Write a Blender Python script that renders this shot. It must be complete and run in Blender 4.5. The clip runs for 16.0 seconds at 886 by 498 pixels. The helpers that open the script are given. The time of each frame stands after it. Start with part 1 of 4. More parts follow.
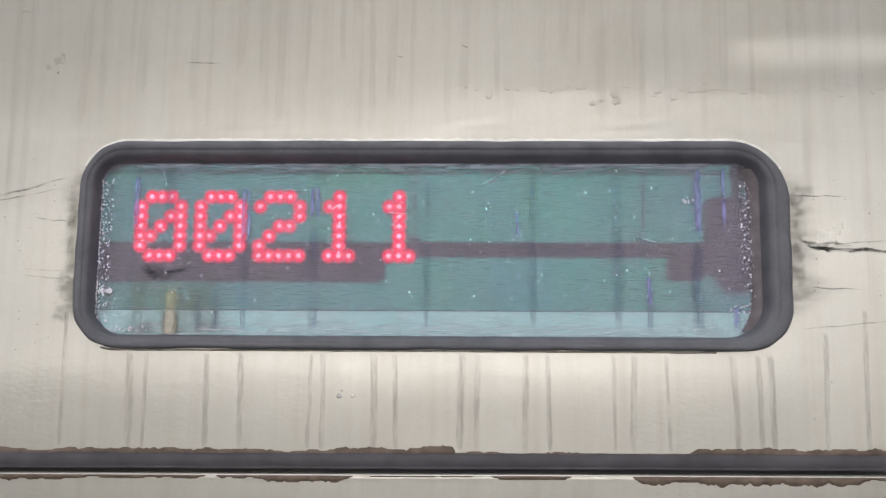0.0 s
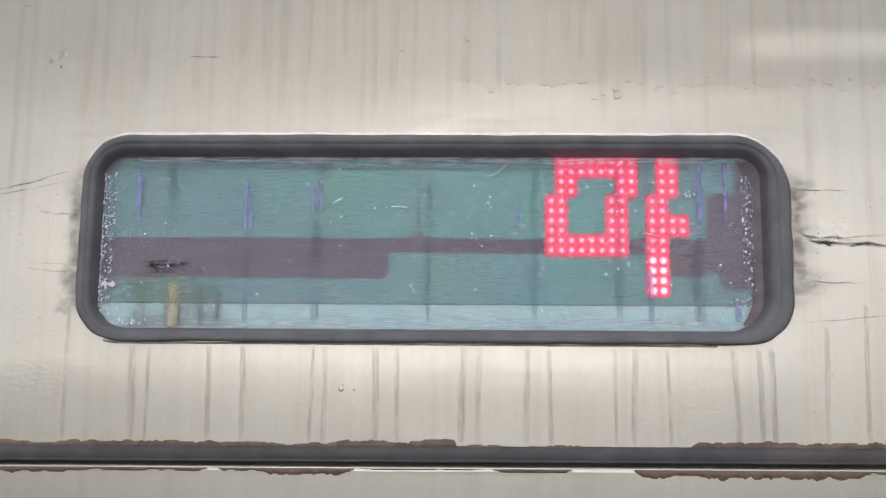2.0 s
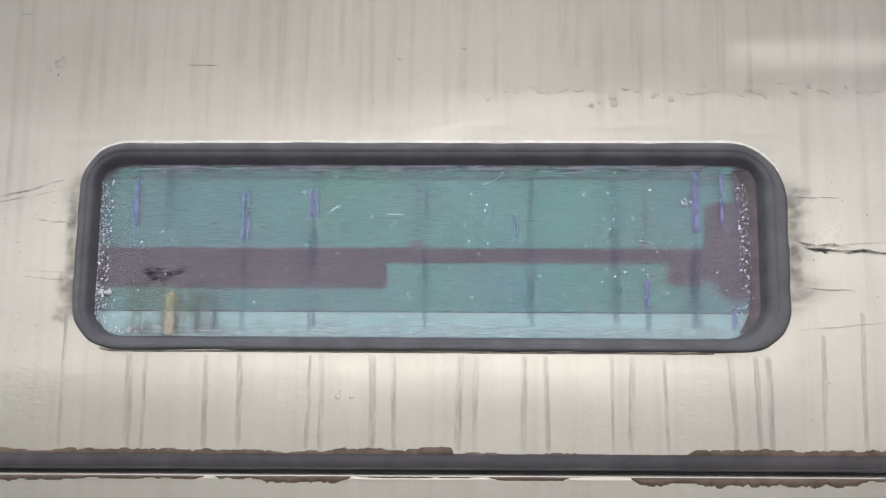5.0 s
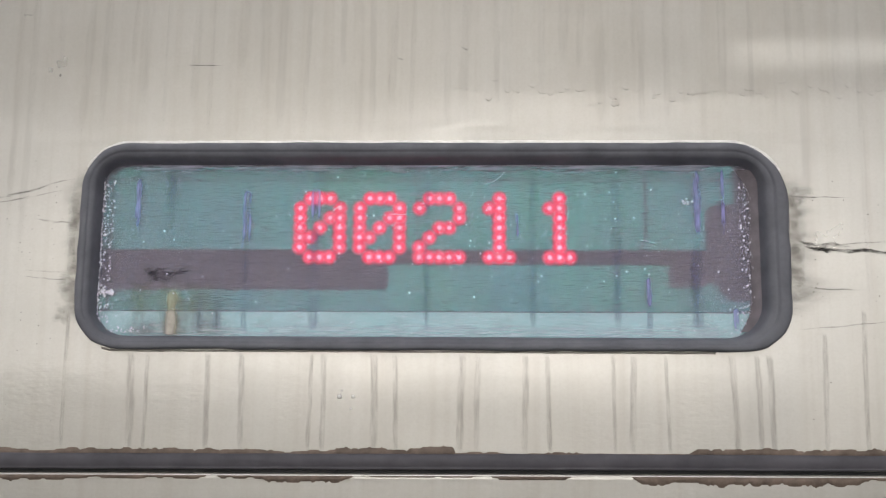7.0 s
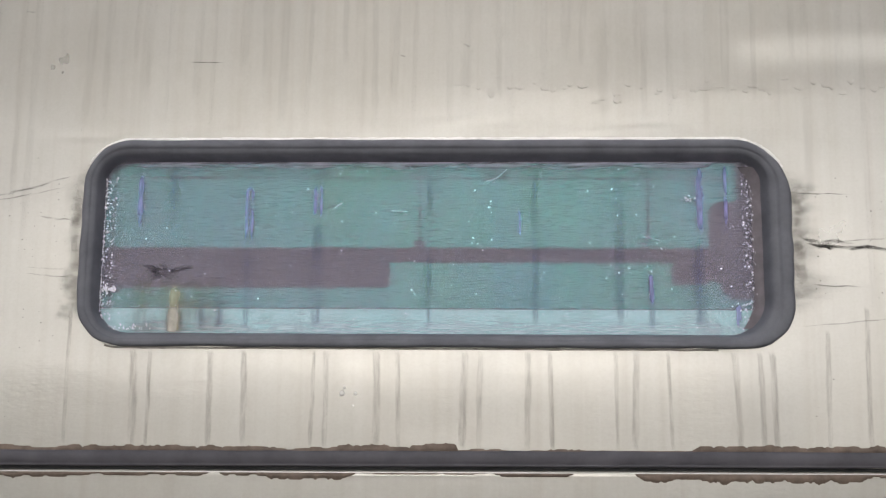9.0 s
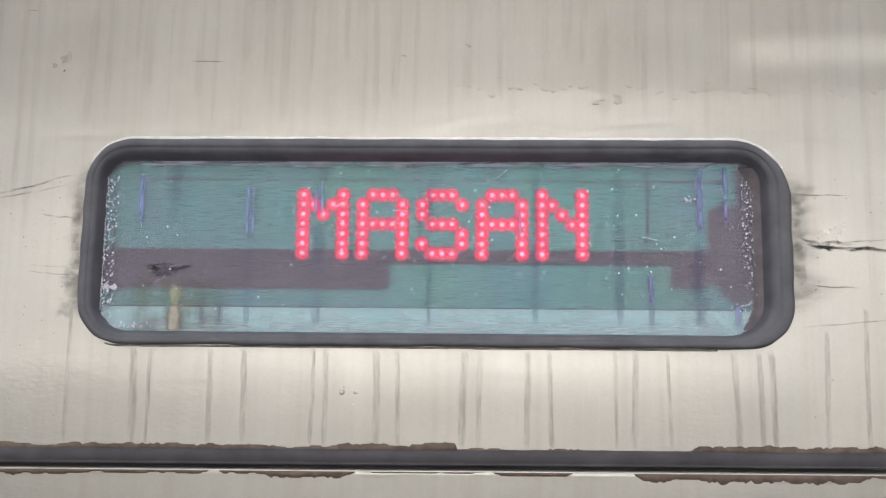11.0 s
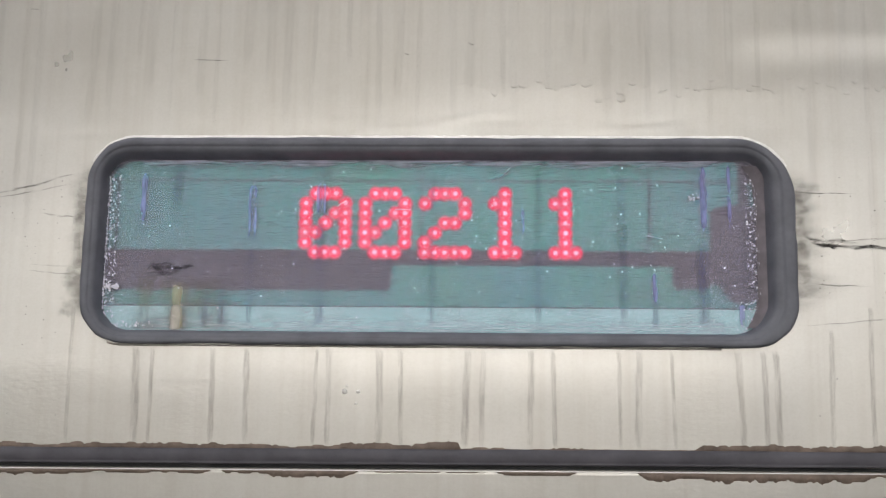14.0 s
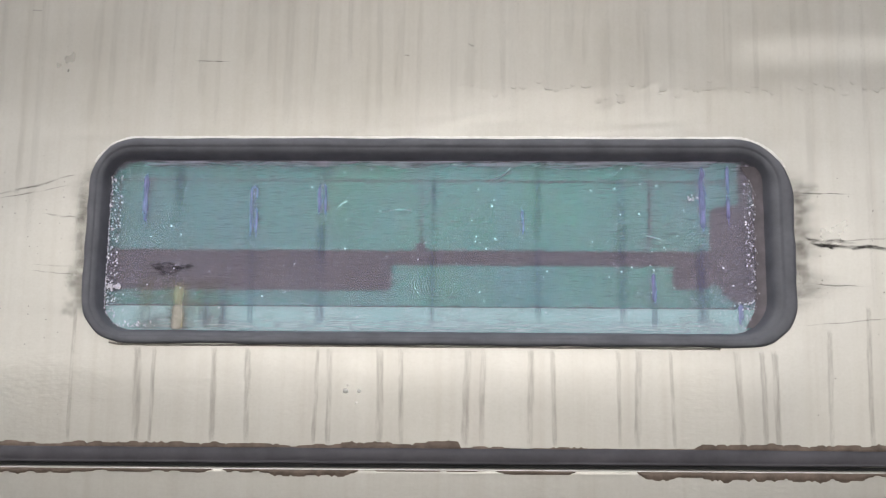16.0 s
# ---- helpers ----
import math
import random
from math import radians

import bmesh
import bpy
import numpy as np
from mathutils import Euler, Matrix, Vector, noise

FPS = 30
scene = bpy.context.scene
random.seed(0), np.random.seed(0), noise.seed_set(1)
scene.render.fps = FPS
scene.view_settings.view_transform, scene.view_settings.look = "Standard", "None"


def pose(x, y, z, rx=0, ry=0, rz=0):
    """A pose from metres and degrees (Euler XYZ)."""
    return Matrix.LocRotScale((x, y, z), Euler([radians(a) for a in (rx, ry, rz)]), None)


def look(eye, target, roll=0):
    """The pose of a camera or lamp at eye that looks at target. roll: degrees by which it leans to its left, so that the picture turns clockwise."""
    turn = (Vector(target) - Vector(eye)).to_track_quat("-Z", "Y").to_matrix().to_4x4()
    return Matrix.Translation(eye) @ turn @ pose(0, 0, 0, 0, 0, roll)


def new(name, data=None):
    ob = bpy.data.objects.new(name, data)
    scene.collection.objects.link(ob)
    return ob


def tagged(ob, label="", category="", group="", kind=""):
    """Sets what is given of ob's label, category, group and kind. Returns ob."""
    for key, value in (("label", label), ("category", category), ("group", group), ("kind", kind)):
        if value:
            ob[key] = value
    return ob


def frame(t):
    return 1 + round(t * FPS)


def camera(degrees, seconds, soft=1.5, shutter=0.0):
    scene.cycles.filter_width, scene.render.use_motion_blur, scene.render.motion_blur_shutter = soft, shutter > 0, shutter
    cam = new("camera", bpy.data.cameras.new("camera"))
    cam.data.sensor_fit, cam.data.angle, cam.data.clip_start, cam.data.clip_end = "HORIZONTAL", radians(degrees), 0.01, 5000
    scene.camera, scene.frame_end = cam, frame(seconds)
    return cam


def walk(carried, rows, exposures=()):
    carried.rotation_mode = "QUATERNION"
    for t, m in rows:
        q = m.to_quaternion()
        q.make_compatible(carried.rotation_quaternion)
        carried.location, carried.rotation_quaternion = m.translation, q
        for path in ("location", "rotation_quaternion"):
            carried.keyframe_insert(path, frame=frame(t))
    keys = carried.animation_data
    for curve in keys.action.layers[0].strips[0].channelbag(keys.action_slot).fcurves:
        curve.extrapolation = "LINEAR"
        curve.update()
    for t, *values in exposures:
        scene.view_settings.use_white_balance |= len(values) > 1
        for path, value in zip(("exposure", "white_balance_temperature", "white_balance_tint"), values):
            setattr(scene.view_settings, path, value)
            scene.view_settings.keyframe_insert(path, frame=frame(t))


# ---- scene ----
cam = camera(40.5, 16.0, soft=1.2)
PATH = [
    (0, (0.059, -1.158, 2.081), (-0.008, 0.809, 2.435), 0.5),
    (0.5, (0.06, -1.157, 2.079), (-0.008, 0.81, 2.435), 0.6),
    (1, (0.06, -1.159, 2.078), (-0.011, 0.809, 2.433), 0.6),
    (1.5, (0.06, -1.159, 2.078), (-0.011, 0.809, 2.428), 0.6),
    (2, (0.061, -1.16, 2.078), (-0.012, 0.808, 2.426), 0.6),
    (2.5, (0.06, -1.159, 2.077), (-0.013, 0.809, 2.427), 0.6),
    (3, (0.061, -1.158, 2.077), (-0.01, 0.809, 2.431), 0.5),
    (3.5, (0.062, -1.16, 2.077), (-0.006, 0.805, 2.44), 0.6),
    (4, (0.063, -1.161, 2.077), (-0.006, 0.804, 2.441), 0.6),
    (6.5, (0.062, -1.159, 2.073), (-0.01, 0.806, 2.44), 0.5),
    (7, (0.062, -1.161, 2.073), (-0.01, 0.803, 2.441), 0.5),
    (7.5, (0.063, -1.163, 2.072), (-0.01, 0.801, 2.441), 0.5),
    (8, (0.063, -1.162, 2.072), (-0.011, 0.802, 2.438), 0.5),
    (8.5, (0.062, -1.161, 2.072), (-0.014, 0.804, 2.437), 0.5),
    (9, (0.062, -1.16, 2.072), (-0.014, 0.805, 2.437), 0.5),
    (11.5, (0.061, -1.162, 2.068), (-0.015, 0.802, 2.438), 0.8),
    (12, (0.06, -1.161, 2.068), (-0.017, 0.803, 2.438), 0.8),
    (12.5, (0.06, -1.16, 2.067), (-0.017, 0.804, 2.438), 0.8),
    (13, (0.06, -1.159, 2.068), (-0.017, 0.805, 2.437), 0.8),
    (13.5, (0.06, -1.159, 2.067), (-0.018, 0.805, 2.437), 0.7),
    (14, (0.06, -1.158, 2.067), (-0.018, 0.806, 2.438), 0.7),
    (14.5, (0.06, -1.161, 2.067), (-0.016, 0.803, 2.439), 0.7),
    (15, (0.06, -1.161, 2.067), (-0.014, 0.803, 2.44), 0.7),
    (15.5, (0.06, -1.164, 2.067), (-0.016, 0.8, 2.44), 0.7),
    (16, (0.06, -1.164, 2.066), (-0.018, 0.8, 2.437), 0.7),
]
walk(cam, [(t, look(eye, target, roll)) for t, eye, target, roll in PATH],
     [(0, -0.07), (0.4, -0.04), (0.9, 0.00), (1.7, 0.00), (2.4, -0.09), (2.9, -0.16), (3.8, -0.16), (4.4, -0.07), (5.3, -0.01), (6.3, -0.06), (7.4, -0.07), (8.2, -0.01), (9.2, 0.00), (10.2, -0.05), (11.5, -0.05), (12.2, -0.01),
      (13.3, 0.00), (14.0, -0.06), (15.2, -0.08), (15.9, -0.02), (16.0, -0.01)])

# ---- light: an overcast sky and a wide, weak sun behind the platform ----
world = bpy.data.worlds.new("overcast_sky")
scene.world = world
world.use_nodes = True
wn, wl = world.node_tree.nodes, world.node_tree.links
sky = wn.new("ShaderNodeTexSky")
sky.sky_type, sky.sun_disc = "NISHITA", False
sky.sun_elevation, sky.sun_rotation = radians(30), radians(182)
sky.air_density, sky.dust_density = 1.0, 4.0
grey = wn.new("ShaderNodeHueSaturation")
grey.inputs["Saturation"].default_value = 0.32
wl.new(sky.outputs["Color"], grey.inputs["Color"])
wl.new(grey.outputs["Color"], wn["Background"].inputs["Color"])
wn["Background"].inputs["Strength"].default_value = 0.11

sun = new("sun", bpy.data.lights.new("sun", "SUN"))
sun.data.energy, sun.data.angle, sun.data.color = 1.18, radians(75), (0.985, 0.99, 1.0)
sun.matrix_world = look((-0.33, -9.65, 7.6), (0, 0, 2.0))


# ---- materials ----
class Mat:
    """A small builder of node materials."""

    def __init__(self, name):
        self.m = bpy.data.materials.new(name)
        self.m.use_nodes = True
        self.n, self.l = self.m.node_tree.nodes, self.m.node_tree.links
        self.bsdf, self.out = self.n["Principled BSDF"], self.n["Material Output"]

    def node(self, kind, **values):
        nd = self.n.new("ShaderNode" + kind)
        for k, v in values.items():
            nd.inputs[k.replace("_", " ")].default_value = v
        return nd

    def link(self, a, b):
        self.l.new(a, b)

    def coords(self, scale, kind="Object"):
        tc, mp = self.n.new("ShaderNodeTexCoord"), self.n.new("ShaderNodeMapping")
        mp.inputs["Scale"].default_value = scale
        self.link(tc.outputs[kind], mp.inputs["Vector"])
        return mp.outputs["Vector"]

    def noise(self, scale, detail=4.0, rough=0.6):
        nd = self.node("TexNoise", Scale=1.0, Detail=detail, Roughness=rough)
        self.link(self.coords(scale), nd.inputs["Vector"])
        return nd.outputs["Fac"]

    def ramp(self, fac, *stops):
        nd = self.n.new("ShaderNodeValToRGB")
        els = nd.color_ramp.elements
        while len(els) < len(stops):
            els.new(0.5)
        for e, (p, c) in zip(els, stops):
            e.position, e.color = p, (*c, 1) if len(c) == 3 else c
        self.link(fac, nd.inputs["Fac"])
        return nd.outputs["Color"]

    def value(self, fac, lo, hi, a=0.3, b=0.7):
        nd = self.node("MapRange", From_Min=a, From_Max=b, To_Min=lo, To_Max=hi)
        self.link(fac, nd.inputs["Value"])
        return nd.outputs["Result"]

    def mix(self, a, b, fac, blend="MIX"):
        nd = self.n.new("ShaderNodeMix")
        nd.data_type, nd.blend_type = "RGBA", blend
        for v, i in ((fac, 0), (a, 6), (b, 7)):
            if hasattr(v, "links"):
                self.link(v, nd.inputs[i])
            else:
                nd.inputs[i].default_value = v if i == 0 else (*v, 1)
        return nd.outputs[2]

    def bump(self, height, strength, distance):
        nd = self.node("Bump", Strength=strength, Distance=distance)
        self.link(height, nd.inputs["Height"])
        return nd.outputs["Normal"]

    def shaders(self, a, b, fac):
        nd = self.n.new("ShaderNodeMixShader")
        if hasattr(fac, "links"):
            self.link(fac, nd.inputs[0])
        else:
            nd.inputs[0].default_value = fac
        self.link(a, nd.inputs[1]), self.link(b, nd.inputs[2])
        return nd.outputs[0]

    def surface(self, s):
        self.link(s, self.out.inputs["Surface"])
        return self.m


def painted_steel():
    """Champagne-coloured lacquered steel with rain streaks, dust and a fine orange peel."""
    m = Mat("champagne_lacquered_steel")
    broad = m.noise((5, 5, 3.2), 3)
    streak = m.noise((70, 1, 2.2), 3, 0.55)
    narrow = m.noise((240, 1, 5), 2)
    fine = m.noise((40, 40, 900), 2)
    col = m.ramp(streak, (0.25, (0.515, 0.494, 0.457)), (0.47, (0.553, 0.538, 0.504)), (0.75, (0.575, 0.562, 0.532)))
    col = m.mix(col, (0.47, 0.435, 0.37), m.value(broad, 0.0, 0.3, 0.4, 0.75))
    col = m.mix(col, (0.42, 0.39, 0.35), m.value(narrow, 0.0, 0.08, 0.55, 0.75))
    col = m.mix(col, (0.40, 0.375, 0.335), m.value(m.noise((330, 330, 420), 3, 0.7), 0.0, 0.16, 0.42, 0.72))
    col = m.mix(col, (0.66, 0.645, 0.61), m.value(m.noise((60, 60, 45), 4, 0.7), 0.0, 0.22, 0.48, 0.75))
    m.link(col, m.bsdf.inputs["Base Color"])
    m.bsdf.inputs["Metallic"].default_value = 0.6
    m.link(m.value(m.noise((9, 9, 9), 5), 0.27, 0.34), m.bsdf.inputs["Roughness"])
    m.bsdf.inputs["Coat Weight"].default_value = 0.4
    m.bsdf.inputs["Coat Roughness"].default_value = 0.12
    peel = m.noise((130, 130, 260), 3, 0.55)
    both = m.node("Math")
    both.operation = "MULTIPLY_ADD"
    both.inputs[1].default_value = 0.12
    m.link(fine, both.inputs[0]), m.link(peel, both.inputs[2])
    nrm = m.bump(both.outputs[0], 0.5, 0.0007)
    # the orange peel shows in places, most of all in the strip under the sign
    xyz = m.n.new("ShaderNodeSeparateXYZ")
    m.link(m.coords((1, 1, 1)), xyz.inputs[0])
    amount = m.node("Math")
    amount.operation = "MULTIPLY"
    m.link(m.value(m.noise((7, 7, 9), 2), 0.03, 0.26, 0.38, 0.66), amount.inputs[0])
    m.link(m.value(xyz.outputs[2], 1.0, 0.16, 2.175, 2.23), amount.inputs[1])
    m.link(amount.outputs[0], nrm.node.inputs["Strength"])
    m.link(nrm, m.bsdf.inputs["Normal"]), m.link(nrm, m.bsdf.inputs["Coat Normal"])
    return m.m


def plain(name, dark, light, rough=(0.5, 0.7), scale=40.0, metal=0.0, relief=0.3, depth=0.0006):
    m = Mat(name)
    fac = m.noise((scale,) * 3, 5)
    m.link(m.ramp(fac, (0.3, dark), (0.7, light)), m.bsdf.inputs["Base Color"])
    m.link(m.value(m.noise((scale * 0.3,) * 3, 3), *rough), m.bsdf.inputs["Roughness"])
    m.bsdf.inputs["Metallic"].default_value = metal
    m.link(m.bump(m.noise((scale * 6,) * 3, 3), relief, depth), m.bsdf.inputs["Normal"])
    return m.m


def film(name, colour, opacity, scale, lo=0.35, hi=0.65, rough=0.8, soft=0.8):
    """A thin translucent deposit, patchy at the given scale."""
    m = Mat(name)
    clear = m.n.new("ShaderNodeBsdfTransparent").outputs[0]
    dirt = m.node("BsdfDiffuse", Color=(*colour, 1), Roughness=rough).outputs[0]
    patchy = m.value(m.noise(scale, 4), opacity[0], opacity[1], lo, hi)
    # the deposit thins out towards its edges: u runs across it
    tc, xyz = m.n.new("ShaderNodeTexCoord"), m.n.new("ShaderNodeSeparateXYZ")
    m.link(tc.outputs["UV"], xyz.inputs[0])
    edge = m.node("MapRange", From_Min=0.0, From_Max=soft, To_Min=0.0, To_Max=1.0)
    edge.interpolation_type = "SMOOTHSTEP"
    m.link(xyz.outputs[0], edge.inputs["Value"])
    both = m.node("Math")
    both.operation = "MULTIPLY"
    m.link(patchy, both.inputs[0]), m.link(edge.outputs["Result"], both.inputs[1])
    return m.surface(m.shaders(clear, dirt, both.outputs[0]))


def dusty_pane():
    """Clear safety glass under a film of plum-grey dust with fine horizontal wiping marks."""
    m = Mat("dusty_glass")
    clear = m.node("BsdfTransparent", Color=(0.99, 0.99, 0.99, 1)).outputs[0]
    smear = m.noise((38, 1, 1.6), 3)
    wipe = m.noise((75, 1, 1100), 4, 0.75)
    grain = m.noise((420, 1, 620), 2, 0.6)
    dust = m.node("BsdfDiffuse", Roughness=0.9)
    m.link(m.mix((0.92, 0.85, 0.97), (0.84, 0.82, 1.0), m.value(smear, 0, 1, 0.42, 0.7)), dust.inputs["Color"])
    both = m.node("Math")
    both.operation = "MULTIPLY"
    m.link(m.value(wipe, 0.10, 0.20, 0.30, 0.70), both.inputs[0])
    m.link(m.value(grain, 0.80, 1.20, 0.3, 0.7), both.inputs[1])
    return m.surface(m.shaders(clear, dust.outputs[0], both.outputs[0]))


def green_reflection():
    """A dark board that carries the glass's sea-green reflection, set behind the lamps."""
    m = Mat("sea_green_reflection")
    cloud = m.noise((6, 1, 5), 4)
    smear = m.noise((30, 1, 1.2), 3)
    wipe = m.noise((60, 1, 1250), 3, 0.65)
    base = m.node("BsdfDiffuse", Color=(0.022, 0.018, 0.022, 1)).outputs[0]
    shine = m.node("BsdfGlossy", Roughness=0.003)
    tint = m.mix((0.08, 0.77, 0.60), (0.10, 0.70, 0.82), m.value(cloud, 0, 1, 0.35, 0.65))
    m.link(m.mix(tint, (0.10, 0.60, 0.86), m.value(smear, 0, 0.6, 0.55, 0.75)), shine.inputs["Color"])
    m.link(m.bump(wipe, 0.004, 0.0003), shine.inputs["Normal"])
    share = m.node("Math")
    share.operation = "MULTIPLY"
    m.link(m.value(m.noise((3, 1, 4), 3), 0.102, 0.126), share.inputs[0])
    m.link(m.value(wipe, 1.25, 0.75, 0.32, 0.68), share.inputs[1])
    return m.surface(m.shaders(base, shine.outputs[0], share.outputs[0]))


def misted_back():
    """The inner side of the glass, with an even plum-grey mist."""
    m = Mat("misted_inner_glass")
    clear = m.node("BsdfTransparent", Color=(0.99, 0.99, 0.99, 1)).outputs[0]
    mist = m.node("BsdfDiffuse", Color=(0.90, 0.85, 0.99, 1), Roughness=0.9).outputs[0]
    return m.surface(m.shaders(clear, mist, m.value(m.noise((5, 1, 7), 4), 0.185, 0.245)))


def radial(m, near, far, most):
    """A share that falls from the middle of a lamp to a rim."""
    tc = m.n.new("ShaderNodeTexCoord")
    flat = m.node("Mapping", Scale=(1, 0, 1))
    m.link(tc.outputs["Object"], flat.inputs["Vector"])
    length = m.n.new("ShaderNodeVectorMath")
    length.operation = "LENGTH"
    m.link(flat.outputs[0], length.inputs[0])
    fac = m.node("MapRange", From_Min=near, From_Max=far, To_Min=most, To_Max=0.0)
    fac.interpolation_type = "SMOOTHSTEP"
    m.link(length.outputs["Value"], fac.inputs["Value"])
    return fac.outputs["Result"]


def lit(name, colour, base, strength, near, far, most):
    """A glowing chip or painted halo that thins out towards its rim; each lamp differs a little in brightness."""
    m = Mat(name)
    info = m.n.new("ShaderNodeObjectInfo")
    glow = m.node("Emission", Color=(*colour, 1))
    m.link(m.value(info.outputs["Random"], *strength, 0, 1), glow.inputs["Strength"])
    both = m.n.new("ShaderNodeAddShader")
    m.link(glow.outputs[0], both.inputs[0])
    m.link(m.node("BsdfDiffuse", Color=(*base, 1)).outputs[0], both.inputs[1])
    clear = m.n.new("ShaderNodeBsdfTransparent").outputs[0]
    m.m.cycles.emission_sampling = "NONE"
    return m.surface(m.shaders(clear, both.outputs[0], radial(m, near, far, most)))


STEEL = painted_steel()
RUBBER = plain("grey_weathered_rubber", (0.140, 0.144, 0.172), (0.215, 0.220, 0.255), (0.45, 0.7), 30)
RUBBER_STRIP = plain("dark_seam_rubber", (0.078, 0.074, 0.088), (0.125, 0.119, 0.138), (0.5, 0.7), 30)
SEALANT = plain("brown_old_sealant", (0.13, 0.098, 0.078), (0.27, 0.205, 0.165), (0.6, 0.85), 60, relief=0.6)
OLD_RUBBER = plain("dull_brown_sealant", (0.17, 0.150, 0.170), (0.26, 0.230, 0.260), (0.6, 0.8), 60)
BRIGHT_PALE = plain("bright_pale_metal", (0.72, 0.70, 0.68), (0.95, 0.94, 0.92), (0.3, 0.45), 90, 0.6)
GREY_BEAD = plain("grey_brown_sealant", (0.28, 0.25, 0.23), (0.50, 0.47, 0.44), (0.4, 0.6), 120, 0.3)
BLACK = plain("black_shadow_gap", (0.01, 0.01, 0.012), (0.02, 0.02, 0.022))
BOARD_EDGE = plain("pale_board_margin", (0.46, 0.90, 0.87), (0.62, 0.98, 0.97), (0.6, 0.8), 15)
TRAY = plain("galvanised_housing", (0.25, 0.25, 0.26), (0.4, 0.4, 0.41), (0.4, 0.6), 20, 0.6)
PANE, MIST, GREEN_REFLECTION = dusty_pane(), misted_back(), green_reflection()
# the red bloom round each lamp is put into a wide emitting disc
LED_HALO = lit("red_led_halo", (1.0, 0.0, 0.075), (0.25, 0.01, 0.03), (0.95, 1.2), 0.0046, 0.0092, 0.95)
CORE = lit("lit_red_led_chip", (1.0, 0.36, 0.52), (0.5, 0.25, 0.3), (1.2, 1.9), 0.0008, 0.0036, 0.95)
STRONG_CORE = lit("strongly_lit_led_chip", (1.0, 0.55, 0.66), (0.5, 0.25, 0.3), (1.7, 2.3), 0.0014, 0.0048, 0.95)
STREAK = film("grey_rain_streak", (0.36, 0.285, 0.245), (0.0, 0.27), (330, 330, 45), 0.28, 0.72)
FAINT = film("faint_rain_streak", (0.27, 0.23, 0.20), (0.0, 0.10), (90, 90, 7))
GRIME_AND_CREASE = film("dark_grime_and_crease", (0.09, 0.085, 0.08), (0.15, 0.95), (70, 70, 260), 0.4, 0.62)
HALO = film("wiped_grime", (0.15, 0.13, 0.115), (0.08, 0.46), (40, 40, 90), 0.3, 0.65, soft=1.0)
CREASE = film("grey_crease_mark", (0.19, 0.175, 0.165), (0.05, 0.5), (60, 60, 200), 0.35, 0.65)
SOOT = film("faint_soot", (0.16, 0.145, 0.135), (0.0, 0.42), (60, 60, 90), 0.38, 0.7)
LILAC = film("lilac_dried_drip", (0.55, 0.54, 0.95), (0.15, 0.75), (160, 1, 40))
DULL_DRIP = film("dull_blue_drip", (0.27, 0.29, 0.54), (0.03, 0.42), (260, 1, 18), soft=1.0)
WIPE_PALE = film("pale_wiping_mark", (0.90, 0.90, 0.98), (0.0, 0.32), (30, 1, 30), 0.3, 0.6)
WIPE_DARK = film("dark_wiping_mark", (0.10, 0.08, 0.10), (0.0, 0.20), (30, 1, 30), 0.3, 0.6)
OCHRE = film("ochre_run", (1.0, 0.96, 0.72), (0.28, 0.50), (40, 1, 24), soft=1.0)
PEACH = film("pale_peach_run", (1.0, 0.96, 0.90), (0.35, 0.75), (40, 1, 40), soft=1.0)
BROWN_HAZE = film("thin_brown_haze", (0.42, 0.36, 0.20), (0.0, 0.30), (90, 1, 25), soft=1.0)
TOP_HAZE = film("lilac_haze", (0.80, 0.77, 0.92), (0.10, 0.80), (22, 1, 330), 0.36, 0.66, soft=1.0)
FOOT_HAZE = film("pale_blue_haze", (0.86, 0.95, 1.0), (0.05, 0.60), (40, 1, 800), 0.36, 0.66, soft=1.0)
BLACK_PATCH = film("black_patch", (0.03, 0.025, 0.03), (0.0, 0.75), (60, 1, 160), 0.38, 0.6)
FLAKE = plain("lilac_white_flakes", (0.70, 0.68, 0.84), (0.96, 0.95, 0.99), (0.3, 0.5), 300, 0.75)
CONCRETE = plain("pale_concrete_paving", (0.28, 0.27, 0.25), (0.40, 0.39, 0.37), (0.7, 0.9), 3, depth=0.002)
BALLAST = plain("track_ballast", (0.10, 0.09, 0.08), (0.24, 0.22, 0.20), (0.8, 0.95), 14, depth=0.02)
DARK_METAL = plain("dark_painted_metal", (0.012, 0.010, 0.012), (0.03, 0.026, 0.03), (0.5, 0.7), 6)
PALE_SKYLINE = plain("pale_skyline", (0.46, 0.45, 0.43), (0.58, 0.57, 0.54), (0.7, 0.9), 0.5, depth=0.002)
CANOPY = plain("warm_canopy_sheet", (0.42, 0.32, 0.225), (0.56, 0.43, 0.305), (0.5, 0.7), 2)


# ---- mesh helpers ----
def thing(name, label, category, kind="", group=""):
    return tagged(new(name), label, category, group, kind)


def part(name, bm, material, parent, label=""):
    me = bpy.data.meshes.new(name)
    bm.normal_update()
    bm.to_mesh(me)
    bm.free()
    for mt in material if isinstance(material, (list, tuple)) else (material,):
        me.materials.append(mt)
    ob = new(name, me)
    ob.parent = parent
    return tagged(ob, label)


def smooth(ob):
    for p in ob.data.polygons:
        p.use_smooth = True
    return ob


def box(bm, lo, hi, bevel=0.0):
    """Adds a box from corner to corner, bevelled."""
    made = bmesh.ops.create_cube(bm, size=1.0)["verts"]
    for v in made:
        v.co = Vector([lo[i] + (v.co[i] + 0.5) * (hi[i] - lo[i]) for i in range(3)])
    if bevel:
        edges = list({e for v in made for e in v.link_edges})
        bmesh.ops.bevel(bm, geom=edges, offset=bevel, segments=2, affect="EDGES", profile=0.5)
    return bm


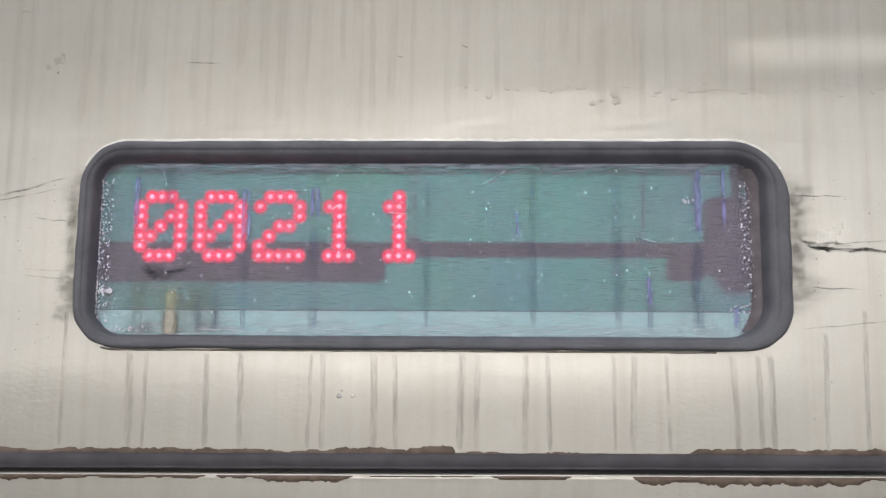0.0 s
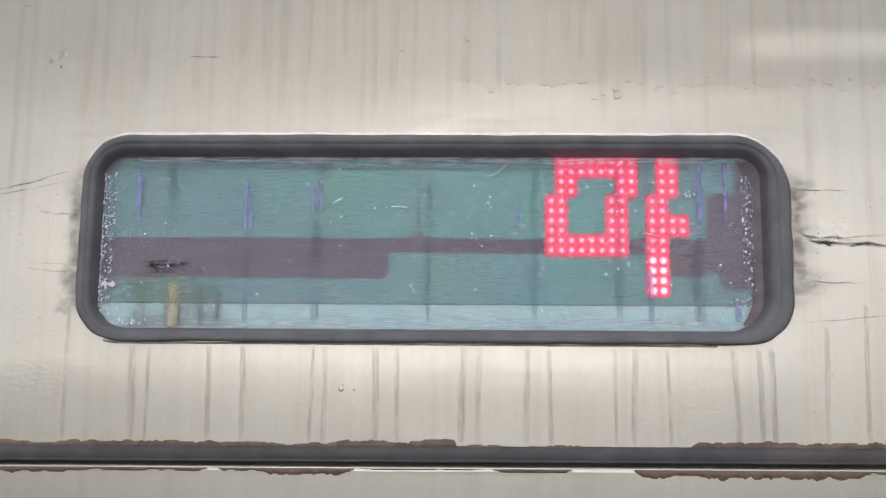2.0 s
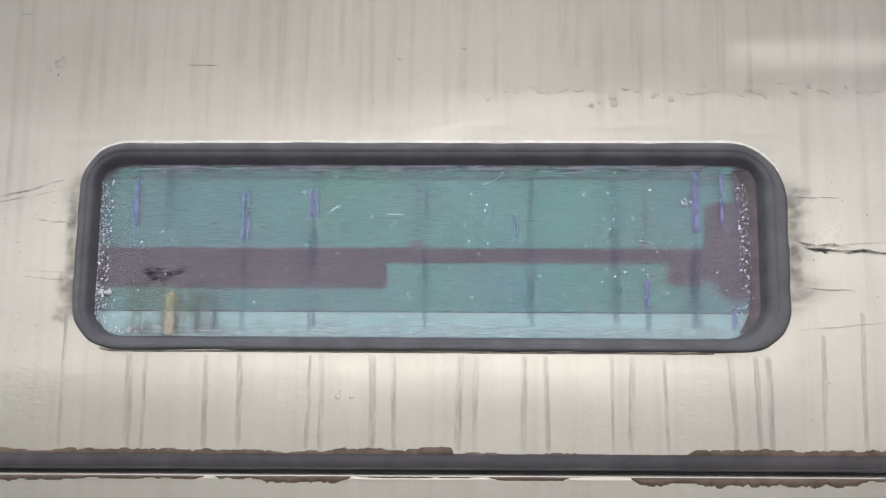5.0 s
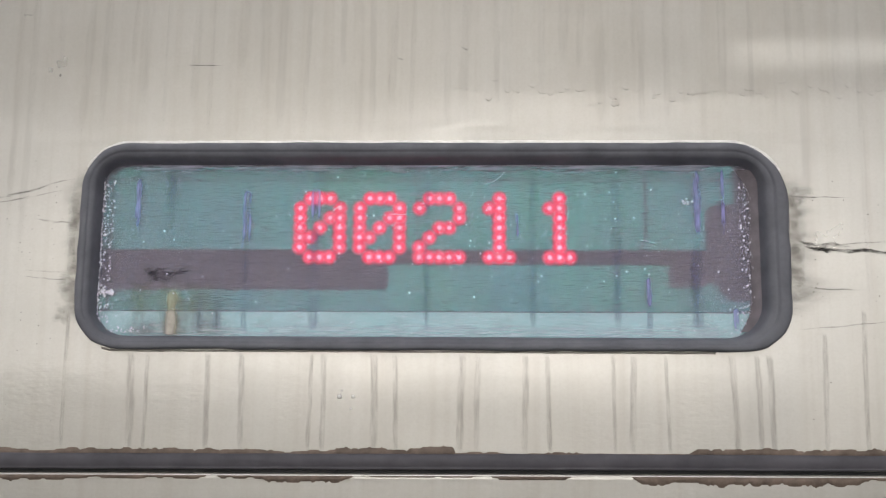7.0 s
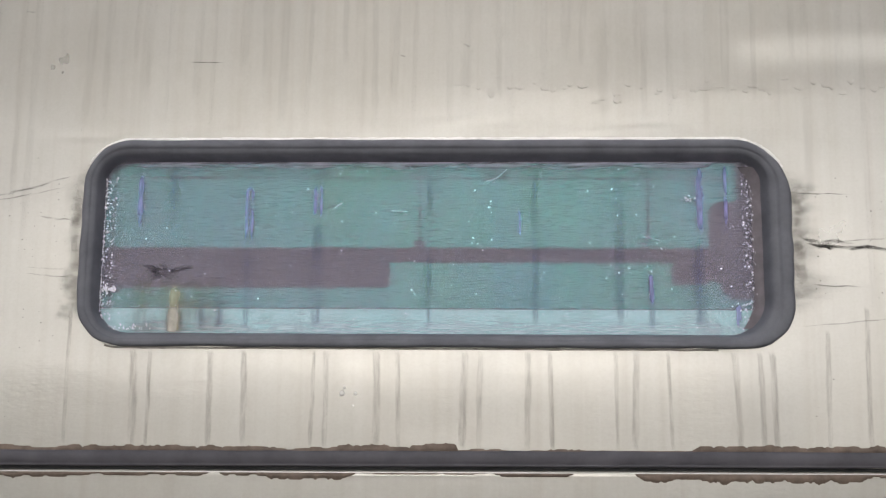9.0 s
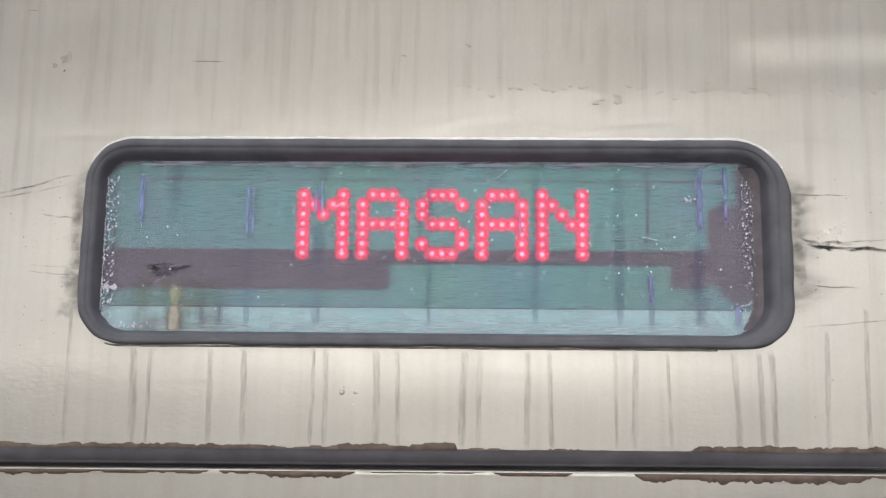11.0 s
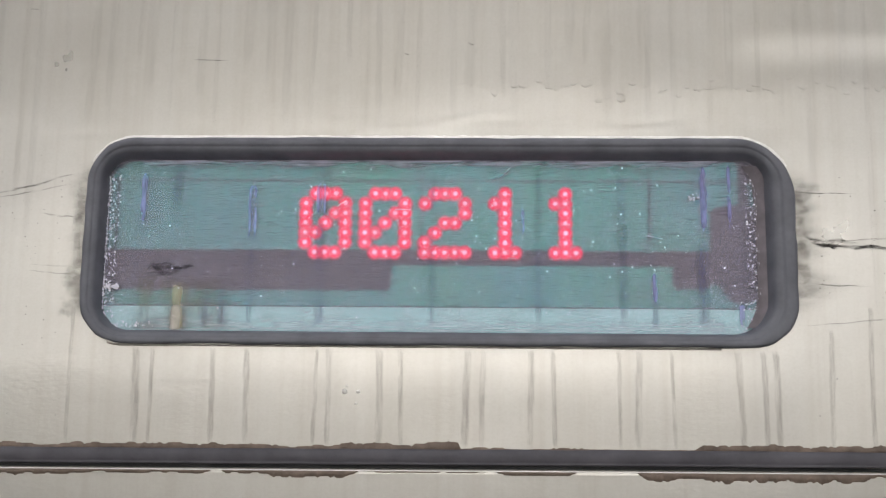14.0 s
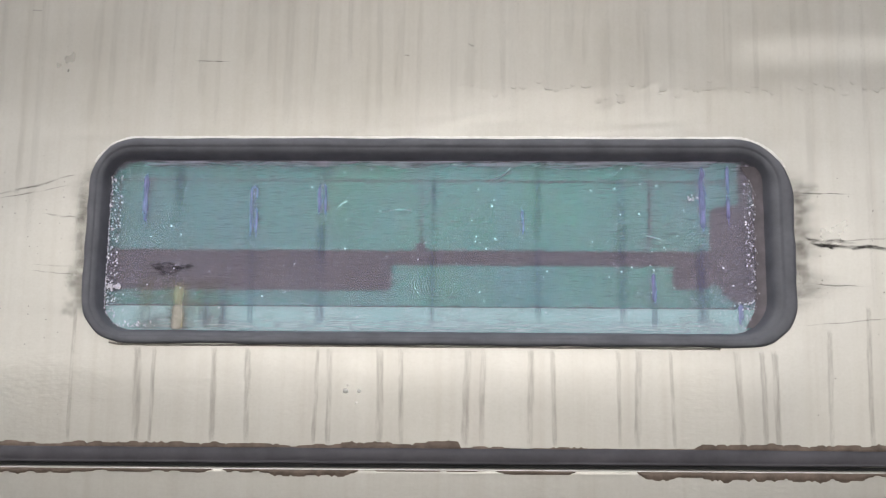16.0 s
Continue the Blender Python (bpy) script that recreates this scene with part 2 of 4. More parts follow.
def tube(bm, points, radius, sides=8):
    """A round bar along points."""
    rings = []
    for i, p in enumerate(points):
        a, b = Vector(points[max(i - 1, 0)]), Vector(points[min(i + 1, len(points) - 1)])
        way = (b - a).normalized()
        side = way.orthogonal().normalized() if i == 0 else (side - way * side.dot(way)).normalized()
        up = way.cross(side)
        r = radius(i) if callable(radius) else radius
        rings.append([bm.verts.new(Vector(p) + r * (math.cos(k * math.tau / sides) * side + math.sin(k * math.tau / sides) * up)) for k in range(sides)])
    for a, b in zip(rings, rings[1:]):
        for k in range(sides):
            bm.faces.new((a[k], a[(k + 1) % sides], b[(k + 1) % sides], b[k]))
    bm.faces.new(rings[0][::-1]), bm.faces.new(rings[-1])
    return bm


def round_rect(x0, x1, z0, z1, radii, n=10):
    """Points of a rounded rectangle, anticlockwise from the lower right corner, seen from the platform, with a radius for each corner."""
    pts = []
    br, tr, tl, bl = radii
    for cx, cz, a, r in ((x1 - br, z0 + br, -90, br), (x1 - tr, z1 - tr, 0, tr), (x0 + tl, z1 - tl, 90, tl), (x0 + bl, z0 + bl, 180, bl)):
        for i in range(n + 1):
            t = radians(a + 90 * i / n)
            pts.append((cx + r * math.cos(t), cz + r * math.sin(t)))
        # intermediate points along the straight side that follows
        nxt = {-90: (x1, z1 - tr), 0: (x0 + tl, z1), 90: (x0, z0 + bl), 180: (x1 - br, z0)}[a]
        last = pts[-1]
        for i in range(1, 24):
            pts.append((last[0] + (nxt[0] - last[0]) * i / 24, last[1] + (nxt[1] - last[1]) * i / 24))
    return pts


def wob(x, z, s, seed=0.0):
    return noise.noise(Vector((x * s, seed, z * s)))


def thin(bm, depth):
    """Stores how deep inside a deposit each point lies, 0 at its edge and 1 in its middle."""
    uv = bm.loops.layers.uv.new("depth")
    for f in bm.faces:
        for lp in f.loops:
            lp[uv].uv = (depth.get(lp.vert, 0.0), 0.0)
    return bm


# ---- the coach side ----
# the sign's outline on the coach side, and its glass
OX0, OX1, OZ0, OZ1 = -0.343, 0.357, 2.1905, 2.3978
IX0, IX1, IZ0, IZ1 = -0.326, 0.330, 2.205, 2.379
ROUND = (0.044, 0.058, 0.048, 0.044)
SEAM_Z = 2.0735


def seam(x):
    return SEAM_Z + 0.0045 * x + 0.0006 * wob(x, 0, 2.0, 7.0)


def step(v, a, b):
    u = min(1.0, max(0.0, (v - a) / (b - a)))
    return u * u * (3 - 2 * u)


def swell(x, z):
    """How far the thin sheet stands out from its plane, in metres."""
    zc = 2.166 + 0.006 * wob(x, 0, 11, 12.0)
    under = math.exp(-((z - zc) / (0.060 if z < zc else 0.024)) ** 2) * step(x, -0.56, -0.46) * (1 - step(x, 0.30, 0.39))
    side_r = math.exp(-((z - 2.285) / 0.035) ** 2) * math.exp(-((x - 0.46) / 0.07) ** 2)
    side_l = math.exp(-((z - 2.30) / 0.05) ** 2) * math.exp(-((x + 0.42) / 0.06) ** 2)
    top = math.exp(-((z - 2.455) / 0.035) ** 2) / (1 + math.exp(-(x - 0.0) / 0.08))
    h = 0.0014 * under + 0.0009 * side_r + 0.0012 * side_l + 0.0005 * top
    # the sheet leans out above a ragged crease
    crease = 2.472 + 0.010 * wob(x, 0, 14, 3.5) + 0.004 * wob(x, 0, 60, 3.7)
    h += 0.0016 * step(z, crease, crease + 0.040) * step(x, 0.27, 0.36)
    h += 0.0008 * wob(x, z, 3.1, 1.0) + 0.00018 * wob(x * 0.7, z * 1.6, 14, 2.0)
    near = math.exp(-(max(abs(x - 0.007) - 0.35, 0) ** 2 + max(abs(z - 2.295) - 0.104, 0) ** 2) / 0.0016)
    # a broken row of ripples above the sign
    zr = 2.456 + 0.012 * wob(x, 0, 9, 3.0)
    h += 0.00030 * math.exp(-((z - zr) / 0.008) ** 2) * abs(wob(x, z * 1.3, 75, 4.0)) * step(x, 0.0, 0.08)
    # small dents close round the opening
    h += 0.00016 * near * wob(x * 0.8, z * 2.6, 55, 3.0)
    return h


def skin(x, z, lift=0.0):
    return Vector((x, -swell(x, z) - lift, z))


def sheet(x0, x1, z0, z1, step, hole=None, wavy=True):
    bm = bmesh.new()
    nx, nz = max(2, round((x1 - x0) / step)), max(2, round((z1 - z0) / step))
    grid = []
    for j in range(nz + 1):
        row = []
        for i in range(nx + 1):
            x, z = x0 + (x1 - x0) * i / nx, z0 + (z1 - z0) * j / nz
            row.append(bm.verts.new(skin(x, z) if wavy else (x, 0, z)))
        grid.append(row)
    for j in range(nz):
        for i in range(nx):
            c = (grid[j][i].co + grid[j + 1][i + 1].co) / 2
            if hole and math.hypot(max(abs(c.x - hole[0]) - hole[2] + 0.045, 0), max(abs(c.z - hole[1]) - hole[3] + 0.045, 0)) < 0.045:
                continue
            bm.faces.new((grid[j][i], grid[j][i + 1], grid[j + 1][i + 1], grid[j + 1][i]))
    loose = [v for v in bm.verts if not v.link_faces]
    bmesh.ops.delete(bm, geom=loose, context="VERTS")
    # the sheet's thickness
    made = bmesh.ops.extrude_face_region(bm, geom=bm.faces[:])["geom"]
    back = [g for g in made if isinstance(g, bmesh.types.BMVert)]
    bmesh.ops.translate(bm, verts=back, vec=(0, 0.003, 0))
    bmesh.ops.recalc_face_normals(bm, faces=bm.faces[:])
    return bm


coach = thing("railway_coach", "champagne-coloured railway coach side with rain-streaked lacquer and dark seams", "railway coach")
upper = smooth(part("upper_side_panel", sheet(-0.9, 0.9, 2.0785, 2.78, 0.0032, (0.007, 2.295, 0.342, 0.099)), STEEL, coach))


def lower_panel():
    """The sheet below the seam, with a rolled upper edge."""
    bm = bmesh.new()
    profile = [(0.004, 0.0), (0.0014, -0.0001), (-0.0002, -0.0007), (-0.0012, -0.0020), (-0.0017, -0.0035), (-0.0016, -0.006), (-0.0015, -0.012), (-0.0013, -0.03), (0.0060, -0.3), (0.0370, -0.95)]
    rows = []
    n = 120
    for i in range(n + 1):
        x = -0.9 + 1.8 * i / n
        rows.append([bm.verts.new((x, y - 0.6 * swell(x, 2.05) * (k > 3), seam(x) + dz)) for k, (y, dz) in enumerate(profile)])
    for a, b in zip(rows, rows[1:]):
        for k in range(len(profile) - 1):
            bm.faces.new((a[k + 1], b[k + 1], b[k], a[k]))
    bmesh.ops.recalc_face_normals(bm, faces=bm.faces[:])
    made = bmesh.ops.extrude_face_region(bm, geom=bm.faces[:])["geom"]
    bmesh.ops.translate(bm, verts=[g for g in made if isinstance(g, bmesh.types.BMVert)], vec=(0, 0.004, -0.0005))
    return bm


lower = smooth(part("lower_side_panel", lower_panel(), STEEL, coach))


def seam_strip():
    """A rounded rubber strip between the two sheets."""
    bm = bmesh.new()
    profile = [(0.001, 0.0185), (-0.0022, 0.0178), (-0.0040, 0.0155), (-0.0043, 0.011), (-0.0038, 0.0065), (-0.0030, 0.0052), (-0.0034, 0.0044), (-0.0030, 0.0034), (0.0, 0.0030)]
    rows = []
    for i in range(241):
        x = -0.9 + 1.8 * i / 240
        rows.append([bm.verts.new((x, y - swell(x, 2.085), seam(x) + dz + 0.0004 * wob(x, dz * 30, 20, 5.0))) for y, dz in profile])
    for a, b in zip(rows, rows[1:]):
        for k in range(len(profile) - 1):
            bm.faces.new((a[k], b[k], b[k + 1], a[k + 1]))
    bmesh.ops.recalc_face_normals(bm, faces=bm.faces[:])
    return bm


smooth(part("seam_strip", seam_strip(), RUBBER_STRIP, coach, "dark grey rubber strip along the panel seam"))
# near-black backing puts the shade inside the open seam into colour
part("seam_backing", box(bmesh.new(), (-0.9, 0.0035, 2.05), (0.9, 0.012, 2.10)), BLACK, coach)

# the coach goes on to both sides, up into its roof and down to its sill
for x0, x1 in ((-6.0, -0.902), (0.902, 6.0)):
    part("side_panel", box(bmesh.new(), (x0, 0.0, 1.12), (x1, 0.004, 2.78), 0.001), STEEL, coach)


def roof():
    bm = bmesh.new()
    rows = []
    for k in range(13):
        a = radians(180 - 90 * k / 12)
        y, z = 1.4 + 1.4 * math.cos(a), 2.782 + 0.75 * math.sin(a)
        rows.append([bm.verts.new((x, y, z)) for x in (-6.0, 6.0)])
    for k in range(1, 13):
        a = radians(90 - 90 * k / 12)
        rows.append([bm.verts.new((x, 1.4 + 1.4 * math.cos(a), 2.782 + 0.75 * math.sin(a))) for x in (-6.0, 6.0)])
    for a, b in zip(rows, rows[1:]):
        bm.faces.new((a[0], a[1], b[1], b[0]))
    made = bmesh.ops.extrude_face_region(bm, geom=bm.faces[:])["geom"]
    bmesh.ops.translate(bm, verts=[g for g in made if isinstance(g, bmesh.types.BMVert)], vec=(0, 0, -0.02))
    bmesh.ops.recalc_face_normals(bm, faces=bm.faces[:])
    return bm


smooth(part("roof", roof(), TRAY, coach))
part("far_side_panel", box(bmesh.new(), (-6, 2.796, 1.12), (6, 2.8, 2.78), 0.001), STEEL, coach)
part("coach_floor", box(bmesh.new(), (-6, 0.005, 1.0), (6, 2.795, 1.118), 0.01), DARK_METAL, coach)
for x in (-6.0, 5.99):
    part("end_wall", box(bmesh.new(), (x, 0.006, 1.12), (x + 0.01, 2.79, 2.77)), STEEL, coach)
for x in (-4.2, 4.2):
    part("bogie", box(bmesh.new(), (x - 1.2, 0.35, -0.45), (x + 1.2, 2.45, 0.998), 0.06), DARK_METAL, coach)


# ---- brown sealant smeared out of the seam ----
def smear(x0, x1, up, base, seed, lower_edge=False):
    """A ragged, torn patch of sealant along the seam from x0 to x1, reaching up (or down) by about up."""
    bm = bmesh.new()
    n = max(8, int((x1 - x0) / 0.0014))
    a = []
    for i in range(n + 1):
        u = i / n
        x = x0 + (x1 - x0) * u
        ends = min(1.0, u * 9, (1 - u) * 9) ** 0.7 if lower_edge else min(1.0, u * 30, (1 - u) * 40) ** 0.6
        reach = up * ends * (0.75 + 0.35 * wob(x, 0, 26, seed) + 0.28 * wob(x, 0, 90, seed + 3) + 0.12 * wob(x, 0, 260, seed + 5))
        torn = round(reach / 0.0017) * 0.0017
        reach = max(0.0, 0.45 * reach + 0.55 * torn)
        zb = seam(x) + base
        zt = zb + (-reach if lower_edge else reach)
        y0 = -0.0018 - 0.6 * swell(x, 2.05) if lower_edge else -swell(x, 2.092)
        a.append([bm.verts.new((x, y0 + 0.0012, zb)), bm.verts.new((x, y0 - 0.0016, zb)), bm.verts.new((x, y0 - 0.0013, (2 * zt + zb) / 3)), bm.verts.new((x, y0 + 0.0003, zt))])
    for p, q in zip(a, a[1:]):
        for k in range(3):
            bm.faces.new((p[k], q[k], q[k + 1], p[k + 1]))
    bmesh.ops.recalc_face_normals(bm, faces=bm.faces[:])
    return bm


for i, (x0, x1, up) in enumerate(((-0.50, -0.352, 0.0085), (-0.36, -0.13, 0.0095), (-0.15, -0.05, 0.007), (-0.085, 0.034, 0.0115), (0.02, 0.16, 0.005), (0.14, 0.27, 0.0045), (0.252, 0.60, 0.011))):
    smooth(part("sealant_smear", smear(x0, x1, up, 0.0155, 10.0 + i), SEALANT, coach, "ragged brown sealant above the seam strip"))
for i, (x0, x1, up) in enumerate(((-0.60, -0.305, 0.0062), (-0.315, -0.205, 0.0042), (-0.195, -0.147, 0.0040), (-0.155, -0.064, 0.0080), (-0.06, 0.06, 0.0014), (0.066, 0.143, 0.0042), (0.200, 0.318, 0.0095), (0.300, 0.425, 0.0100), (0.415, 0.60, 0.0045))):
    smooth(part("sealant_smear", smear(x0, x1, up, -0.0028, 30.0 + i, True), SEALANT, coach, "ragged brown sealant below the seam"))


# ---- dirt and marks on the panels ----
def run(x, z0, z1, w, seed, lean=0.0, lift=0.0008, tail=12):
    """An uneven vertical stripe that lies on the sheet."""
    bm, deep = bmesh.new(), {}
    n = max(6, int(abs(z1 - z0) / 0.006))
    rows = []
    for i in range(n + 1):
        u = i / n
        z = z0 + (z1 - z0) * u
        c = x + lean * u + 0.0008 * wob(0, z, 25, seed)
        half = w / 2 * (0.75 + 0.5 * abs(wob(0, z, 40, seed + 9))) 
        rows.append([bm.verts.new(skin(c + s * half, z, lift)) for s in (-1.2, -0.4, 0.4, 1.2)])
        for k, d in enumerate((0, 1, 1, 0)):
            deep[rows[-1][k]] = d * min(1.0, u * tail, (1 - u) * (12 if tail > 20 else 5))
    for a, b in zip(rows, rows[1:]):
        for k in range(3):
            bm.faces.new((a[k], a[k + 1], b[k + 1], b[k]))
    return thin(bm, deep)


def mark(x0, z0, x1, z1, w, seed, rough=0.16, lift=0.0006):
    """A thin, tapering scratch or crease mark along the sheet."""
    bm, deep = bmesh.new(), {}
    rows = []
    n = 14
    for i in range(n + 1):
        u = i / n
        x, z = x0 + (x1 - x0) * u, z0 + (z1 - z0) * u + rough * w * 6 * wob(u, 0, 4, seed)
        half = w / 2 * (0.15 + math.sin(math.pi * u) ** 0.7) * (0.7 + 0.6 * abs(wob(u, 0, 11, seed)))
        rows.append([bm.verts.new(skin(x, z + k * 1.4 * half, lift)) for k in (-1, 0, 1)])
        deep[rows[-1][1]] = min(1.0, u * 6, (1 - u) * 4)
    for a, b in zip(rows, rows[1:]):
        for k in (0, 1):
            bm.faces.new((a[k], b[k], b[k + 1], a[k + 1]))
    return thin(bm, deep)


def dab(x, z, rx, rz, seed, lift=0.0006, sides=14):
    """A small irregular spot on the sheet."""
    bm = bmesh.new()
    rim = []
    for k in range(sides):
        a = k * math.tau / sides
        f = 0.75 + 0.5 * wob(math.cos(a), math.sin(a), 1.5, seed)
        rim.append(bm.verts.new(skin(x + rx * f * math.cos(a), z + rz * f * math.sin(a), lift)))
    mid = bm.verts.new(skin(x, z, lift))
    for k in range(sides):
        bm.faces.new((mid, rim[k], rim[(k + 1) % sides]))
    return thin(bm, {mid: 1.0})


rnd = random.Random(11)
# rain streaks below the sign
for i, (x, w) in enumerate(((-0.349, 0.004), (-0.284, 0.0075), (-0.268, 0.004), (-0.208, 0.006), (-0.175, 0.006), (-0.107, 0.004), (-0.095, 0.005), (-0.046, 0.007), (-0.026, 0.005), (0.039, 0.007), (0.054, 0.005), (0.101, 0.006), (0.121, 0.005), (0.184, 0.004), (0.204, 0.006), (0.234, 0.004), (0.298, 0.006), (0.322, 0.005), (0.334, 0.006), (0.387, 0.005), (0.425, 0.005))):
    top = 2.188 if -0.3 < x < 0.34 else 2.20 + 0.06 * rnd.random()
    part("rain_streak", run(x, top, 2.092, w * 1.3, 40.0 + i, rnd.uniform(-0.003, 0.003), lift=0.0004 + 0.00004 * (i % 12), tail=40), STREAK, upper)
# longer, fainter streaks from the roof edge down to the sign
for i in range(46):
    x = -0.52 + 1.06 * (i + rnd.uniform(0.1, 0.9)) / 46
    clear = OX0 - 0.01 < x < OX1 + 0.01
    low = 2.402 if clear else rnd.choice((2.30, 2.36, 2.42, 2.2))
    part("rain_streak", run(x, rnd.uniform(2.56, 2.70), low + rnd.choice((0.001, 0.001, 0.03, 0.07)), rnd.uniform(0.006, 0.015), 80.0 + i, rnd.uniform(-0.006, 0.003), lift=0.0004 + 0.00004 * (i % 12), tail=3), FAINT, upper)
# scratches, creases and spots
# creases are drawn as thin dark films laid on the sheet
for x0, z0, x1, z1, w in ((-0.245, 2.481, -0.205, 2.480, 0.0010), (-0.417, 2.536, -0.405, 2.536, 0.0010), (0.036, 2.498, 0.044, 2.4965, 0.0018), (-0.028, 2.487, -0.022, 2.486, 0.0012),
                          (0.363, 2.299, 0.42, 2.291, 0.0050), (0.372, 2.290, 0.47, 2.288, 0.0040), (0.37, 2.294, 0.40, 2.287, 0.0040), (0.40, 2.296, 0.50, 2.300, 0.0018),
                          (-0.352, 2.362, -0.45, 2.335, 0.0026), (-0.36, 2.350, -0.44, 2.334, 0.0018), (-0.352, 2.316, -0.392, 2.320, 0.0022), (-0.35, 2.258, -0.40, 2.262, 0.0016), (-0.352, 2.266, -0.40, 2.268, 0.0014),
                          (0.355, 2.344, 0.42, 2.342, 0.0010), (0.36, 2.212, 0.47, 2.222, 0.0016), (0.372, 2.253, 0.43, 2.250, 0.0016)):
    part("scratch", mark(x0, z0, x1, z1, w, x0 * 50 + z1 * 9), GRIME_AND_CREASE if w < 0.0013 or (x0 > 0 and w > 0.003) else CREASE, upper)
for i, (x, z, rx, rz) in enumerate(((0.367, 2.335, 0.018, 0.045), (-0.352, 2.255, 0.016, 0.03), (0.364, 2.300, 0.012, 0.06), (-0.350, 2.31, 0.008, 0.05), (-0.357, 2.225, 0.014, 0.02))):
    part("soot_patch", dab(x, z, rx, rz, 60.0 + i, 0.0004, 20), SOOT, upper)
for i in range(60):
    side = rnd.choice((-1, -1, 1))
    x = -0.35 - 0.09 * rnd.random() if side < 0 else 0.365 + 0.08 * rnd.random()
    z = rnd.uniform(2.11, 2.38)
    r = rnd.uniform(0.0005, 0.0013)
    part("dirt_spot", dab(x, z, r * 1.2, r, 100.0 + i, 0.0007, 8), GRIME_AND_CREASE, upper)
for x, z, r in ((-0.079, 2.1455, 0.0026), (-0.066, 2.1455, 0.0019), (-0.077, 2.151, 0.0014), (-0.068, 2.134, 0.0012)):
    bm = bmesh.new()
    bmesh.ops.create_icosphere(bm, subdivisions=2, radius=r)
    for v in bm.verts:
        v.co = skin(x + v.co.x, z + v.co.z) + Vector((0, v.co.y * 0.3, 0))
    smooth(part("paint_blister", bm, BRIGHT_PALE, upper))


def lifted_flake(x, z, wide, tall, seed):
    """A flake of lacquer whose lower edge has lifted off the sheet."""
    bm = bmesh.new()
    rows = []
    n = 12
    for i in range(n + 1):
        u = 2 * i / n - 1
        dip = tall * (1 - u * u) ** 0.5 * (0.75 + 0.5 * wob(u, 0, 2.3, seed))
        xx, top = x + wide * u, z + 0.3 * tall * wob(u, 1, 1.7, seed)
        rows.append([bm.verts.new(skin(xx, top - dip * k, 0.0001 + lift)) for k, lift in ((-1.6, 0.0), (0.0, 0.0001), (0.7, 0.00025), (1.0, 0.0002), (1.0, -0.0002))])
    for a, b in zip(rows, rows[1:]):
        for k in range(4):
            bm.faces.new((a[k + 1], b[k + 1], b[k], a[k]))
    return bm


flake_rnd = random.Random(31)
for i in range(44):
    x = 0.03 + 0.30 * (i + flake_rnd.random()) / 30
    z = 2.452 + 0.010 * wob(x, 0, 9, 3.0) + flake_rnd.gauss(0, 0.005)
    smooth(part("paint_flake", lifted_flake(x, z, flake_rnd.uniform(0.002, 0.006), flake_rnd.uniform(0.0022, 0.0050), 200.0 + i), STEEL, upper))

# ---- the destination sign ----
sign = thing("destination_sign", "rubber-framed destination display with dusty sea-green glass in the coach side", "display sign")


def gasket():
    bm = bmesh.new()
    outer = round_rect(OX0, OX1, OZ0, OZ1, ROUND)
    inner = round_rect(IX0, IX1, IZ0, IZ1, (0.034, 0.022, 0.022, 0.030))
    # share of the way from the outer to the inner outline, and depth
    profile = ((0.0, 0.002), (0.0, -0.0035), (0.05, -0.0058), (0.14, -0.0068), (0.38, -0.0067), (0.45, -0.0060), (0.49, -0.0050), (0.54, -0.0048), (0.72, -0.0040), (0.80, -0.0012), (0.86, 0.0022), (0.90, 0.0050), (0.97, 0.0105), (1.0, 0.0125), (1.0, 0.018))
    n = len(outer)
    rings = []
    for k, (s, y) in enumerate(profile):
        ring = []
        for i in range(n):
            (ax, az), (bx, bz) = outer[i], inner[i]
            x, z = ax + (bx - ax) * s, az + (bz - az) * s
            j = (0.0012, 0.0012, 0.0008)[k] if k < 3 else 0.00025
            x, z = x + j * wob(x, z, 60, 2.0 + k * 0.1), z + j * wob(x, z, 70, 8.0 + k * 0.1)
            base = -swell(x, z) * (1 - s)
            ring.append(bm.verts.new((x, y + base + (0.001 * (s == 0) * (y > 0)), z)))
        rings.append(ring)
    for a, b in zip(rings, rings[1:]):
        for i in range(n):
            bm.faces.new((a[i], a[(i + 1) % n], b[(i + 1) % n], b[i]))
    bmesh.ops.recalc_face_normals(bm, faces=bm.faces[:])
    return bm


def grime_halo(z0, z1, x, wide, seed):
    """Grime wiped off the gasket onto the sheet beside it."""
    bm, deep = bmesh.new(), {}
    rows = []
    n = 60
    for i in range(n + 1):
        z = z0 + (z1 - z0) * i / n
        reach = wide * (0.55 + 0.9 * abs(wob(0, z, 22, seed)) + 0.5 * abs(wob(0, z, 90, seed)))
        rows.append([bm.verts.new(skin(x + reach * k, z, 0.0004)) for k in (-0.25, 0.0, 0.4, 1.0)])
        fade = min(1.0, i / 8, (n - i) / 8)
        for k, d in enumerate((1.0, 1.0, 0.55, 0.0)):
            deep[rows[-1][k]] = d * fade
    for a, b in zip(rows, rows[1:]):
        for k in range(3):
            bm.faces.new((a[k], a[k + 1], b[k + 1], b[k]))
    return thin(bm, deep)


part("grime_halo", grime_halo(2.210, 2.375, OX0, -0.026, 2.0), HALO, upper)
part("grime_halo", grime_halo(2.220, 2.370, OX1, 0.042, 6.0), HALO, upper)
frame_ob = smooth(part("gasket", gasket(), RUBBER, sign, "weathered dark grey rubber gasket"))


def bead(points, r, seed):
    return tube(bmesh.new(), points, lambda i: r * (0.7 + 0.7 * abs(wob(i * 0.01, 0, 37, seed))), 6)


